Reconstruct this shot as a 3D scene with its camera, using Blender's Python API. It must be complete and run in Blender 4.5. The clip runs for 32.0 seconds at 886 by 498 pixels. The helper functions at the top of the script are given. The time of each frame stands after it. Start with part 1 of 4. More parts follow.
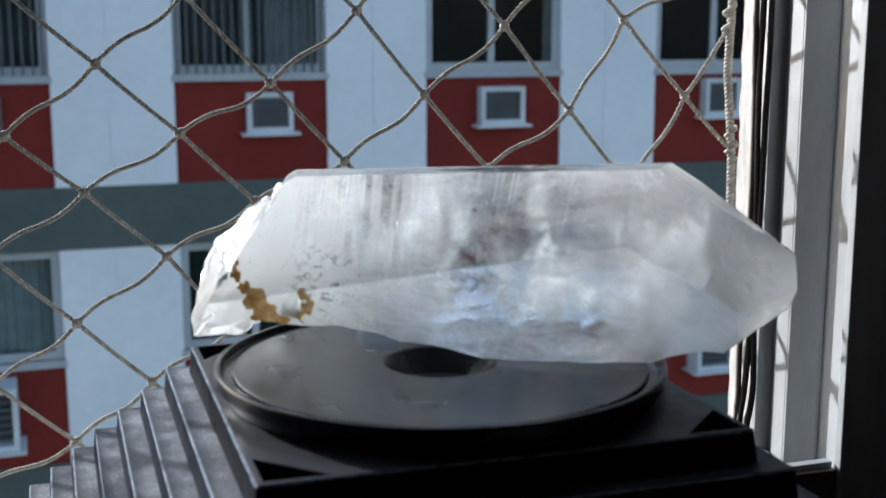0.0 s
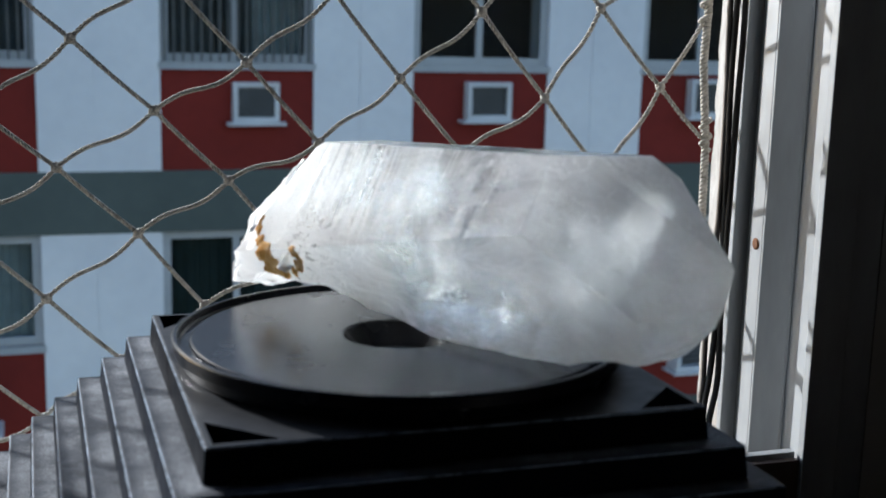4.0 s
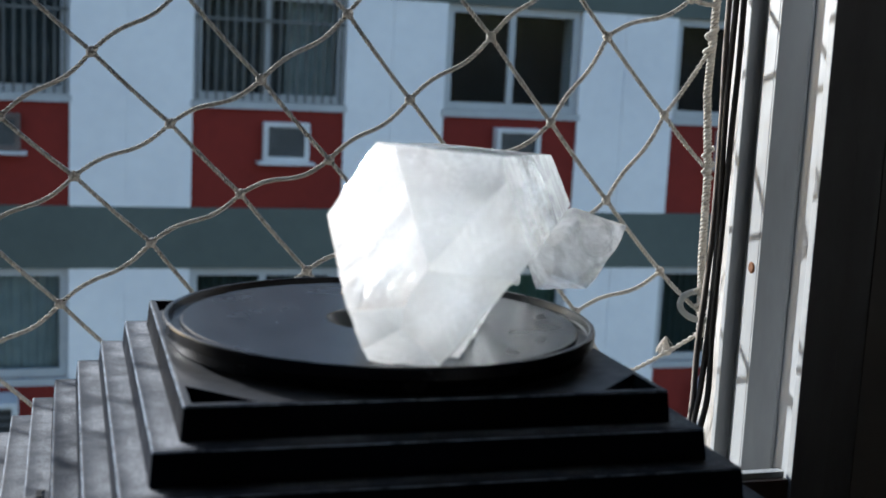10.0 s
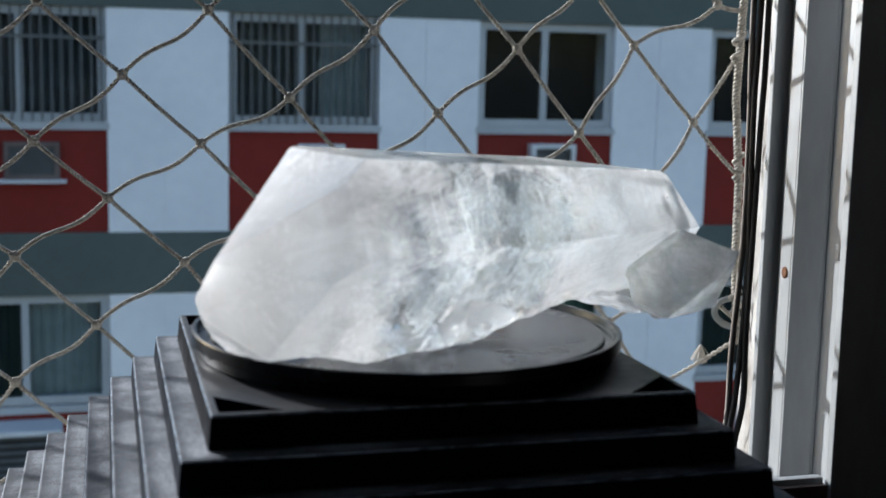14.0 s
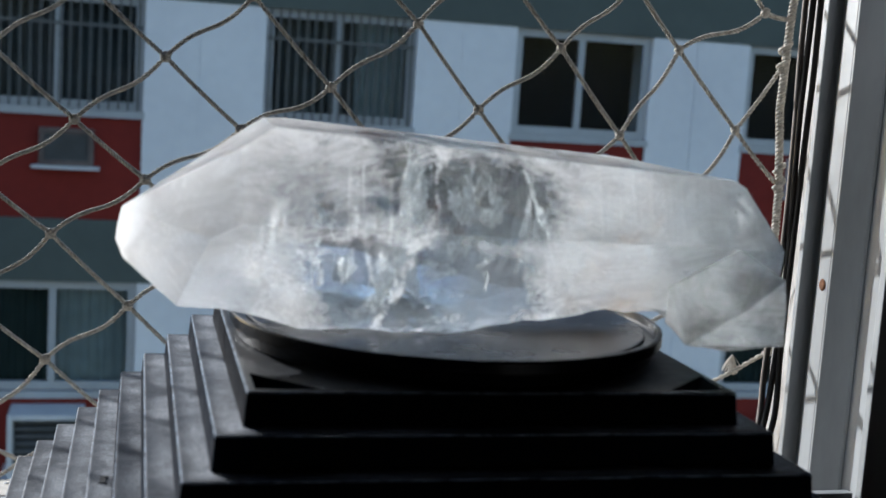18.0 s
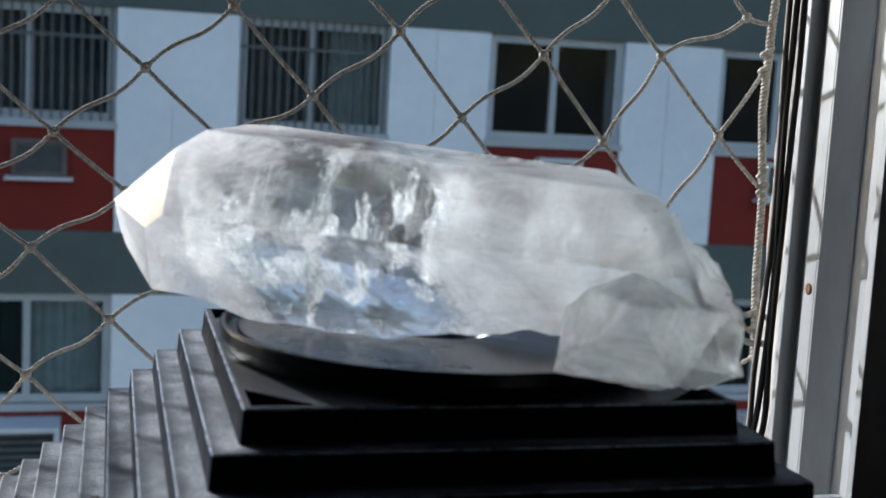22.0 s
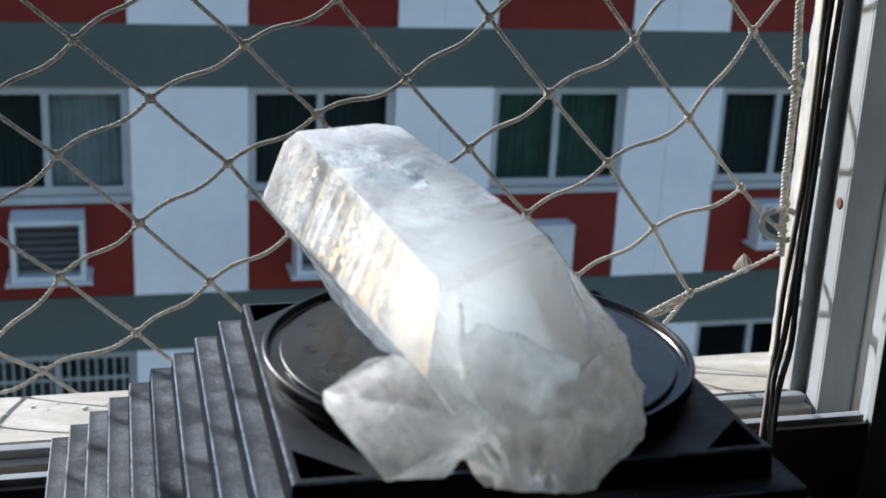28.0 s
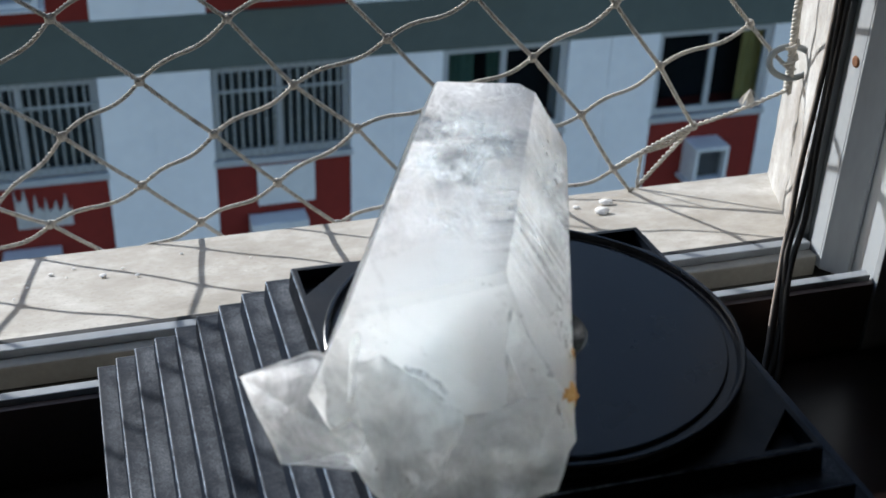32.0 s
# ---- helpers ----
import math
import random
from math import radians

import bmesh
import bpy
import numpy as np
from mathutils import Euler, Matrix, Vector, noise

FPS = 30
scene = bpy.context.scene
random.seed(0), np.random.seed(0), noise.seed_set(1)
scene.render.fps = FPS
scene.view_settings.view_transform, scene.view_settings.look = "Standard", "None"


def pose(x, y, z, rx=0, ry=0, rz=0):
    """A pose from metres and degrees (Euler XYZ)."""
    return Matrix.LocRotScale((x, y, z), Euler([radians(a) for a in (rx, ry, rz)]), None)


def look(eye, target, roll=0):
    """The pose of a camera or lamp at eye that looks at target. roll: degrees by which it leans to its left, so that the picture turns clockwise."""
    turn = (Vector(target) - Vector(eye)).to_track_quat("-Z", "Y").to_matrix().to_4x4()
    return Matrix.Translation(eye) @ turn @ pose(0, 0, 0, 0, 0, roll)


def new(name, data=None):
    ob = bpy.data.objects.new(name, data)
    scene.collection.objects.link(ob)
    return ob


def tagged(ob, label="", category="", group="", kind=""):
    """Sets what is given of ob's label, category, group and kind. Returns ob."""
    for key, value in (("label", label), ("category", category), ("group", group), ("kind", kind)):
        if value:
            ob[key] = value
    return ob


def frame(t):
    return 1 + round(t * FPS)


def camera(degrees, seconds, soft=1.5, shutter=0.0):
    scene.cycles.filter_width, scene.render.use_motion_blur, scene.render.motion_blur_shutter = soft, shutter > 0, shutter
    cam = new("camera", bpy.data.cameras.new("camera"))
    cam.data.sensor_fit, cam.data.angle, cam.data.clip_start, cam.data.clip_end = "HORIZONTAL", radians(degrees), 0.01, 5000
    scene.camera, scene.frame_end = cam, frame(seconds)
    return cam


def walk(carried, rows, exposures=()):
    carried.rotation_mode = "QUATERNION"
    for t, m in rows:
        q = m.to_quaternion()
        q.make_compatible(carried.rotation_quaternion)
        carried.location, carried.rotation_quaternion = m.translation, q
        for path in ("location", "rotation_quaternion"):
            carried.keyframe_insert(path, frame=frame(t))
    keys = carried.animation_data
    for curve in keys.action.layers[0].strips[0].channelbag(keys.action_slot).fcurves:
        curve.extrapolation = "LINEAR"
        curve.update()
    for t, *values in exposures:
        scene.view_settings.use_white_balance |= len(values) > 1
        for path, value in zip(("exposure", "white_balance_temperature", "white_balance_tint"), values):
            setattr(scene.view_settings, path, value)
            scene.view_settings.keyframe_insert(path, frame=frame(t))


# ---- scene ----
from mathutils.bvhtree import BVHTree

cam = camera(39.55, 32.0, soft=1.5)
cam.data.dof.use_dof = True
cam.data.dof.focus_distance = 0.44
cam.data.dof.aperture_fstop = 30.0
PATH = [
    (0, pose(-0.1125, -0.3960, 0.0809, 79.55, 0.02, -18.23)),
    (0.5, pose(-0.1122, -0.3961, 0.0796, 79.70, -0.00, -18.25)),
    (1, pose(-0.1117, -0.3985, 0.0787, 79.57, -0.43, -18.12)),
    (1.5, pose(-0.1120, -0.3976, 0.0805, 79.43, -0.72, -18.13)),
    (2, pose(-0.1114, -0.3972, 0.0803, 79.67, -1.25, -18.07)),
    (2.5, pose(-0.1107, -0.3970, 0.0786, 79.66, -1.45, -18.15)),
    (3, pose(-0.1111, -0.4006, 0.0781, 79.59, -1.69, -18.12)),
    (3.5, pose(-0.1085, -0.3983, 0.0769, 79.26, -1.55, -18.79)),
    (5.5, pose(-0.1074, -0.4051, 0.0756, 80.13, -1.33, -17.99)),
    (6, pose(-0.1063, -0.4061, 0.0747, 80.58, -2.47, -17.41)),
    (6.5, pose(-0.1050, -0.4089, 0.0740, 80.71, -2.92, -17.55)),
    (7, pose(-0.1061, -0.4100, 0.0739, 80.89, -3.05, -17.35)),
    (7.5, pose(-0.1045, -0.4114, 0.0719, 81.05, -2.87, -17.38)),
    (8, pose(-0.1058, -0.4119, 0.0704, 81.05, -3.08, -17.36)),
    (8.5, pose(-0.1038, -0.4153, 0.0696, 81.15, -2.94, -17.50)),
    (9, pose(-0.1036, -0.4162, 0.0683, 81.47, -2.92, -17.37)),
    (9.5, pose(-0.1033, -0.4162, 0.0674, 81.33, -3.10, -17.45)),
    (10, pose(-0.1024, -0.4168, 0.0663, 81.36, -2.88, -17.25)),
    (10.5, pose(-0.1021, -0.4176, 0.0668, 81.47, -2.89, -17.45)),
    (11, pose(-0.1026, -0.4153, 0.0659, 81.72, -3.04, -17.36)),
    (11.5, pose(-0.1014, -0.4149, 0.0628, 81.75, -2.77, -17.15)),
    (12, pose(-0.1016, -0.4140, 0.0636, 81.68, -2.79, -17.28)),
    (12.5, pose(-0.0972, -0.4156, 0.0623, 81.47, -2.02, -17.33)),
    (13, pose(-0.0984, -0.4154, 0.0627, 81.79, -1.82, -16.19)),
    (13.5, pose(-0.0999, -0.4195, 0.0646, 81.98, -1.19, -15.71)),
    (15.5, pose(-0.0991, -0.4151, 0.0615, 82.46, -2.26, -15.46)),
    (16, pose(-0.1007, -0.4155, 0.0623, 82.50, -2.51, -15.21)),
    (16.5, pose(-0.1000, -0.4157, 0.0611, 82.45, -2.52, -15.00)),
    (17, pose(-0.0965, -0.4181, 0.0619, 81.95, -2.75, -15.26)),
    (17.5, pose(-0.1014, -0.4168, 0.0609, 82.49, -3.01, -14.35)),
    (18, pose(-0.1024, -0.4161, 0.0599, 82.27, -3.75, -14.11)),
    (18.5, pose(-0.1012, -0.4154, 0.0586, 82.41, -3.25, -14.14)),
    (19, pose(-0.1013, -0.4150, 0.0578, 82.41, -3.54, -14.14)),
    (19.5, pose(-0.0997, -0.4118, 0.0581, 81.82, -4.07, -14.25)),
    (20, pose(-0.1016, -0.4102, 0.0594, 82.12, -3.99, -14.53)),
    (20.5, pose(-0.1047, -0.4107, 0.0594, 82.39, -3.37, -14.57)),
    (21, pose(-0.1041, -0.4124, 0.0617, 82.77, -2.96, -15.60)),
    (21.5, pose(-0.1061, -0.4127, 0.0605, 82.83, -3.15, -15.59)),
    (22, pose(-0.1055, -0.4118, 0.0603, 82.64, -3.16, -15.32)),
    (22.5, pose(-0.1056, -0.4121, 0.0597, 82.62, -3.06, -15.33)),
    (23, pose(-0.1060, -0.4090, 0.0587, 82.69, -3.24, -14.81)),
    (23.5, pose(-0.1068, -0.4087, 0.0595, 82.74, -3.21, -14.70)),
    (24, pose(-0.1094, -0.4063, 0.0595, 82.70, -3.44, -14.48)),
    (24.5, pose(-0.1099, -0.4036, 0.0577, 82.62, -3.29, -14.83)),
    (25, pose(-0.1109, -0.4033, 0.0589, 82.66, -3.31, -14.90)),
    (25.5, pose(-0.1120, -0.4031, 0.0609, 82.96, -3.24, -14.92)),
    (27.5, pose(-0.1057, -0.3979, 0.0876, 80.84, -2.29, -14.57)),
    (28, pose(-0.1096, -0.3984, 0.1137, 72.66, -2.63, -14.58)),
    (28.5, pose(-0.1137, -0.3917, 0.1455, 65.76, -0.86, -13.98)),
    (29, pose(-0.1155, -0.3738, 0.1698, 59.41, -0.69, -14.79)),
    (29.5, pose(-0.1281, -0.3468, 0.1959, 51.72, 2.46, -17.31)),
    (30, pose(-0.1288, -0.3381, 0.1909, 52.76, -3.82, -19.97)),
    (30.5, pose(-0.1322, -0.3361, 0.1896, 52.80, -3.00, -20.93)),
    (31, pose(-0.1329, -0.3466, 0.1864, 54.83, -2.68, -21.68)),
    (31.5, pose(-0.1343, -0.3486, 0.1834, 56.58, -2.77, -19.98)),
    (32, pose(-0.1260, -0.3674, 0.1733, 59.44, -1.89, -16.78)),
]
walk(cam, PATH, exposures=[(t, e, 6050, 10) for t, e in ((0, 0.92), (3, 0.90), (6, 0.40), (7, 0.60), (8, 0.80), (9, 0.86), (10, 0.87), (12, 0.87), (13, 0.82), (16, 0.61), (18, 0.57), (20, 0.66), (22, 0.72), (25, 0.75), (28, 0.82), (29, 0.85), (30, 0.66), (31, 0.58), (32, 0.66))])

# ---- light ----
SUN_AZ, SUN_EL = -29.0, 17.5
world = bpy.data.worlds.new("daylight")
scene.world = world
world.use_nodes = True
wn = world.node_tree.nodes
sky = wn.new("ShaderNodeTexSky")
sky.sky_type = "NISHITA"
sky.sun_disc = False
sky.sun_elevation = radians(SUN_EL)
sky.sun_rotation = radians(SUN_AZ)
wn["Background"].inputs["Strength"].default_value = 0.15
world.node_tree.links.new(sky.outputs[0], wn["Background"].inputs["Color"])
sun_data = bpy.data.lights.new("sun", "SUN")
sun_data.energy = 4.8
sun_data.angle = radians(0.55)
sun_data.color = (1.0, 0.975, 0.93)
sun = new("sun", sun_data)
sa, se = radians(SUN_AZ), radians(SUN_EL)
TO_SUN = Vector((math.sin(sa) * math.cos(se), math.cos(sa) * math.cos(se), math.sin(se)))
sun.matrix_world = look((-6, 12, 6), Vector((-6, 12, 6)) - TO_SUN)


# ---- materials ----
def socket(bsdf, key, value):
    bsdf.inputs[key].default_value = value


class Mat:
    """A node material with a Principled shader and a few shorthands."""

    def __init__(self, name, color, rough=0.6, metal=0.0, spec=0.5):
        self.m = bpy.data.materials.new(name)
        self.m.use_nodes = True
        self.n, self.l = self.m.node_tree.nodes, self.m.node_tree.links
        self.b = self.n["Principled BSDF"]
        socket(self.b, "Base Color", (*color, 1))
        socket(self.b, "Roughness", rough)
        socket(self.b, "Metallic", metal)
        socket(self.b, "Specular IOR Level", spec)
        self.co = self.n.new("ShaderNodeTexCoord").outputs["Object"]

    def mapped(self, scale=(1, 1, 1), turn=(0, 0, 0)):
        mp = self.n.new("ShaderNodeMapping")
        mp.inputs["Scale"].default_value = scale
        mp.inputs["Rotation"].default_value = turn
        self.l.new(self.co, mp.inputs[0])
        return mp.outputs[0]

    def noise(self, scale, detail=4, rough=0.55, co=None, distort=0.0):
        t = self.n.new("ShaderNodeTexNoise")
        t.inputs["Scale"].default_value = scale
        t.inputs["Detail"].default_value = detail
        t.inputs["Roughness"].default_value = rough
        t.inputs["Distortion"].default_value = distort
        self.l.new(co or self.co, t.inputs["Vector"])
        return t.outputs["Fac"]

    def ramp(self, fac, stops):
        r = self.n.new("ShaderNodeValToRGB")
        e = r.color_ramp.elements
        while len(e) < len(stops):
            e.new(0.5)
        for el, (at, c) in zip(e, stops):
            el.position = at
            el.color = (*c, 1) if len(c) == 3 else c
        self.l.new(fac, r.inputs[0])
        return r.outputs["Color"]

    def grey(self, fac, lo, hi, a=0.0, b=1.0):
        mr = self.n.new("ShaderNodeMapRange")
        mr.inputs["From Min"].default_value, mr.inputs["From Max"].default_value = lo, hi
        mr.inputs["To Min"].default_value, mr.inputs["To Max"].default_value = a, b
        self.l.new(fac, mr.inputs["Value"])
        return mr.outputs[0]

    def math(self, op, a, b):
        n = self.n.new("ShaderNodeMath")
        n.operation = op
        for i, v in enumerate((a, b)):
            if isinstance(v, (int, float)):
                n.inputs[i].default_value = v
            else:
                self.l.new(v, n.inputs[i])
        return n.outputs[0]

    def mix(self, fac, a, b):
        n = self.n.new("ShaderNodeMix")
        n.data_type = "RGBA"
        for key, v in ((0, fac), (6, a), (7, b)):
            if isinstance(v, (int, float)):
                n.inputs[key].default_value = v
            elif isinstance(v, tuple):
                n.inputs[key].default_value = (*v, 1)
            else:
                self.l.new(v, n.inputs[key])
        return n.outputs[2]

    def color(self, out):
        self.l.new(out, self.b.inputs["Base Color"])
        return self

    def rough(self, out):
        self.l.new(out, self.b.inputs["Roughness"])
        return self

    def bump(self, height, strength=0.3, distance=0.001):
        bp = self.n.new("ShaderNodeBump")
        bp.inputs["Strength"].default_value = strength
        bp.inputs["Distance"].default_value = distance
        self.l.new(height, bp.inputs["Height"])
        self.l.new(bp.outputs[0], self.b.inputs["Normal"])
        return self

    def normal_z(self):
        g = self.n.new("ShaderNodeNewGeometry")
        s = self.n.new("ShaderNodeSeparateXYZ")
        self.l.new(g.outputs["Normal"], s.inputs[0])
        return s.outputs[2]


def stained(name, color, other, scale, rough=0.8, bump_scale=None, bump=0.2, dist=0.002, spec=0.3):
    """A matt surface in two tones with fine grain."""
    m = Mat(name, color, rough, spec=spec)
    big, fine = m.noise(scale, 5), m.noise(scale * 11, 3)
    f = m.math("ADD", m.math("MULTIPLY", big, 0.7), m.math("MULTIPLY", fine, 0.3))
    m.color(m.ramp(f, [(0.33, other), (0.62, color)]))
    m.bump(m.noise(bump_scale or scale * 20, 4), bump, dist)
    return m.m


# the stand: centre, half width of its top, and its steps
CX, CY = -0.0284, -0.1389
HALF, RUN, RISE, TIERS = 0.0505, 0.0060, 0.00682, 9

M = {}
M["white_render"] = stained("white_render", (0.76, 0.78, 0.81), (0.67, 0.69, 0.73), 0.7, 0.9, 30, 0.25, 0.004)
M["red_paint"] = stained("red_paint", (0.19, 0.022, 0.016), (0.14, 0.017, 0.013), 0.9, 0.85, 30, 0.25, 0.004)
M["green_render"] = stained("green_render", (0.10, 0.122, 0.115), (0.08, 0.098, 0.093), 0.6, 0.9, 30, 0.25, 0.004)
M["concrete"] = stained("concrete", (0.3, 0.29, 0.27), (0.2, 0.2, 0.19), 0.3)
M["ground"] = stained("asphalt", (0.06, 0.06, 0.062), (0.04, 0.04, 0.042), 0.4)
M["win_frame"] = stained("aluminium_paint", (0.42, 0.44, 0.46), (0.34, 0.36, 0.38), 2, 0.5)
M["grille"] = stained("grille_paint", (0.34, 0.36, 0.36), (0.26, 0.28, 0.28), 3, 0.5)
# darker copy of the grille paint: shade behind the glass put into its colour
M["grille_shaded"] = stained("shaded_slats", (0.12, 0.125, 0.125), (0.08, 0.085, 0.085), 3, 0.6)
M["ac_white"] = stained("ac_plastic", (0.62, 0.64, 0.66), (0.5, 0.52, 0.54), 3, 0.5)
M["ac_dark"] = stained("ac_grille", (0.05, 0.055, 0.06), (0.03, 0.033, 0.036), 6, 0.5)
M["ac_slat"] = stained("ac_louvre", (0.13, 0.14, 0.15), (0.09, 0.1, 0.11), 6, 0.5)
M["ac_old"] = stained("grimy_casing", (0.15, 0.12, 0.11), (0.09, 0.07, 0.065), 5, 0.7)
M["rubble"] = stained("flaking_plaster", (0.5, 0.5, 0.5), (0.3, 0.3, 0.3), 5, 0.9)
M["room_dark"] = stained("dim_wall", (0.42, 0.41, 0.38), (0.34, 0.33, 0.31), 2, 0.9)
M["curtain"] = stained("curtain_cloth", (0.36, 0.385, 0.38), (0.26, 0.285, 0.285), 6, 0.9)
# curtain cloth with the rooms' dimness put into its colour
M["curtain_shaded"] = stained("shaded_curtain", (0.085, 0.095, 0.1), (0.055, 0.062, 0.066), 6, 0.9)
# added dark green backing that gives the panes their dim tone
M["pane_backing"] = stained("dim_pane_backing", (0.036, 0.052, 0.050), (0.026, 0.038, 0.036), 3, 0.9)
M["curtain_green"] = stained("green_curtain", (0.08, 0.14, 0.11), (0.05, 0.09, 0.07), 6, 0.9)
M["curtain_yellow"] = stained("yellow_curtain", (0.42, 0.34, 0.13), (0.3, 0.24, 0.09), 6, 0.9)
# near-black: the shade of unlit rooms is put into this colour
M["inside"] = stained("dark_room_backing", (0.007, 0.0095, 0.014), (0.004, 0.0055, 0.008), 1, 0.9)


def pane_mat():
    m = Mat("window_glass", (0.9, 0.93, 0.94), 0.05, spec=0.4)
    clear = m.n.new("ShaderNodeBsdfTransparent")
    clear.inputs["Color"].default_value = (0.82, 0.86, 0.87, 1)
    gloss = m.n.new("ShaderNodeBsdfGlossy")
    gloss.inputs["Roughness"].default_value = 0.03
    fr = m.n.new("ShaderNodeFresnel")
    fr.inputs["IOR"].default_value = 1.12
    ms = m.n.new("ShaderNodeMixShader")
    m.l.new(fr.outputs[0], ms.inputs[0])
    m.l.new(clear.outputs[0], ms.inputs[1])
    m.l.new(gloss.outputs[0], ms.inputs[2])
    m.l.new(ms.outputs[0], m.n["Material Output"].inputs[0])
    return m.m


M["pane"] = pane_mat()


def stone_mat(name, dark, mid, light, stain, cracks=0.0):
    m = Mat(name, mid, 0.7, spec=0.3)
    f = m.noise(30, 7, 0.7)
    col = m.ramp(f, [(0.3, dark), (0.5, mid), (0.7, light)])
    grit = m.noise(420, 3, 0.6)
    col = m.mix(m.grey(grit, 0.56, 0.68, 0.0, 0.5), col, dark)
    dirt = m.grey(m.noise(8, 6, 0.7, None, 0.6), 0.5, 0.68)
    col = m.mix(m.math("MULTIPLY", dirt, 0.45), col, stain)
    v = m.n.new("ShaderNodeTexVoronoi")
    v.inputs["Scale"].default_value = 110
    m.l.new(m.co, v.inputs["Vector"])
    speck = m.grey(v.outputs["Distance"], 0.07, 0.15, 1.0, 0.0)
    col = m.mix(m.math("MULTIPLY", speck, m.grey(m.noise(30, 2), 0.52, 0.6)), col, light)
    m.color(col)
    h = m.math("ADD", m.math("MULTIPLY", m.noise(240, 5), 0.4), m.math("MULTIPLY", m.noise(45, 4), cracks))
    m.bump(h, 0.45, 0.0012)
    return m.m


M["stone"] = stone_mat("sill_stone", (0.27, 0.245, 0.205), (0.365, 0.338, 0.295), (0.50, 0.48, 0.44), (0.22, 0.185, 0.145))
M["stone_white"] = stone_mat("whitewashed_stone", (0.19, 0.175, 0.155), (0.31, 0.30, 0.28), (0.44, 0.435, 0.42), (0.17, 0.14, 0.11), 1.0)


def alu_mat():
    m = Mat("painted_aluminium", (0.46, 0.48, 0.49), 0.42, spec=0.5)
    f = m.noise(40, 5, 0.6, m.mapped((1, 1, 0.25)))
    m.color(m.ramp(f, [(0.3, (0.25, 0.262, 0.27)), (0.6, (0.345, 0.365, 0.38))]))
    m.rough(m.grey(m.noise(120, 3), 0.3, 0.7, 0.32, 0.55))
    m.bump(m.noise(300, 3), 0.08, 0.0004)
    return m.m


M["alu"] = alu_mat()
M["alu_old"] = stained("weathered_track", (0.37, 0.345, 0.30), (0.27, 0.25, 0.215), 30, 0.5, 300, 0.15, 0.0005)
M["crumb"] = stained("plaster", (0.8, 0.79, 0.77), (0.66, 0.65, 0.62), 120, 0.9)
M["dark_alu"] = stained("dark_track", (0.10, 0.095, 0.085), (0.05, 0.048, 0.045), 60, 0.7, 300, 0.3, 0.0006)
M["rubber"] = stained("rubber_seal", (0.03, 0.03, 0.03), (0.02, 0.02, 0.02), 60, 0.7, 300, 0.2, 0.0004)
# grey of aluminium in shadow, for the gap inside the side channel
M["channel_shade"] = stained("channel_shade", (0.2, 0.215, 0.215), (0.14, 0.15, 0.15), 60, 0.9, 300, 0.2, 0.0004)
M["rust"] = stained("rust", (0.2, 0.09, 0.04), (0.1, 0.045, 0.025), 300, 0.9, 900, 0.4, 0.0004)
M["steel"] = stained("painted_steel", (0.27, 0.29, 0.29), (0.19, 0.205, 0.205), 150, 0.5, 500, 0.2, 0.0004)
M["wood"] = stained("dark_varnished_wood", (0.018, 0.011, 0.009), (0.010, 0.006, 0.005), 12, 0.3, 120, 0.08, 0.0005, 0.5)
M["brown_panel"] = stained("brown_panel", (0.115, 0.082, 0.07), (0.08, 0.056, 0.048), 25, 0.45, 200, 0.08, 0.0004)
M["room"] = stained("room_paint", (0.3, 0.29, 0.28), (0.25, 0.24, 0.23), 1.2, 0.9)
M["floor"] = stained("room_floor", (0.05, 0.034, 0.025), (0.03, 0.021, 0.016), 3, 0.5)


def rope_mat():
    m = Mat("net_cord", (0.44, 0.40, 0.33), 0.85, spec=0.2)
    f = m.noise(420, 3, 0.6)
    big = m.noise(16, 3)
    c = m.ramp(f, [(0.3, (0.25, 0.235, 0.21)), (0.65, (0.54, 0.515, 0.465))])
    m.color(m.mix(m.grey(big, 0.5, 0.7, 0.0, 0.6), c, (0.57, 0.54, 0.49)))
    m.bump(m.noise(1500, 2), 0.4, 0.0003)
    return m.m


M["rope"] = rope_mat()
M["cable"] = stained("cable_sheath", (0.12, 0.102, 0.09), (0.07, 0.06, 0.053), 90, 0.5, 400, 0.1, 0.0003)
M["cable_light"] = stained("cable_sheath_worn", (0.26, 0.22, 0.19), (0.17, 0.14, 0.12), 90, 0.55, 400, 0.1, 0.0003)


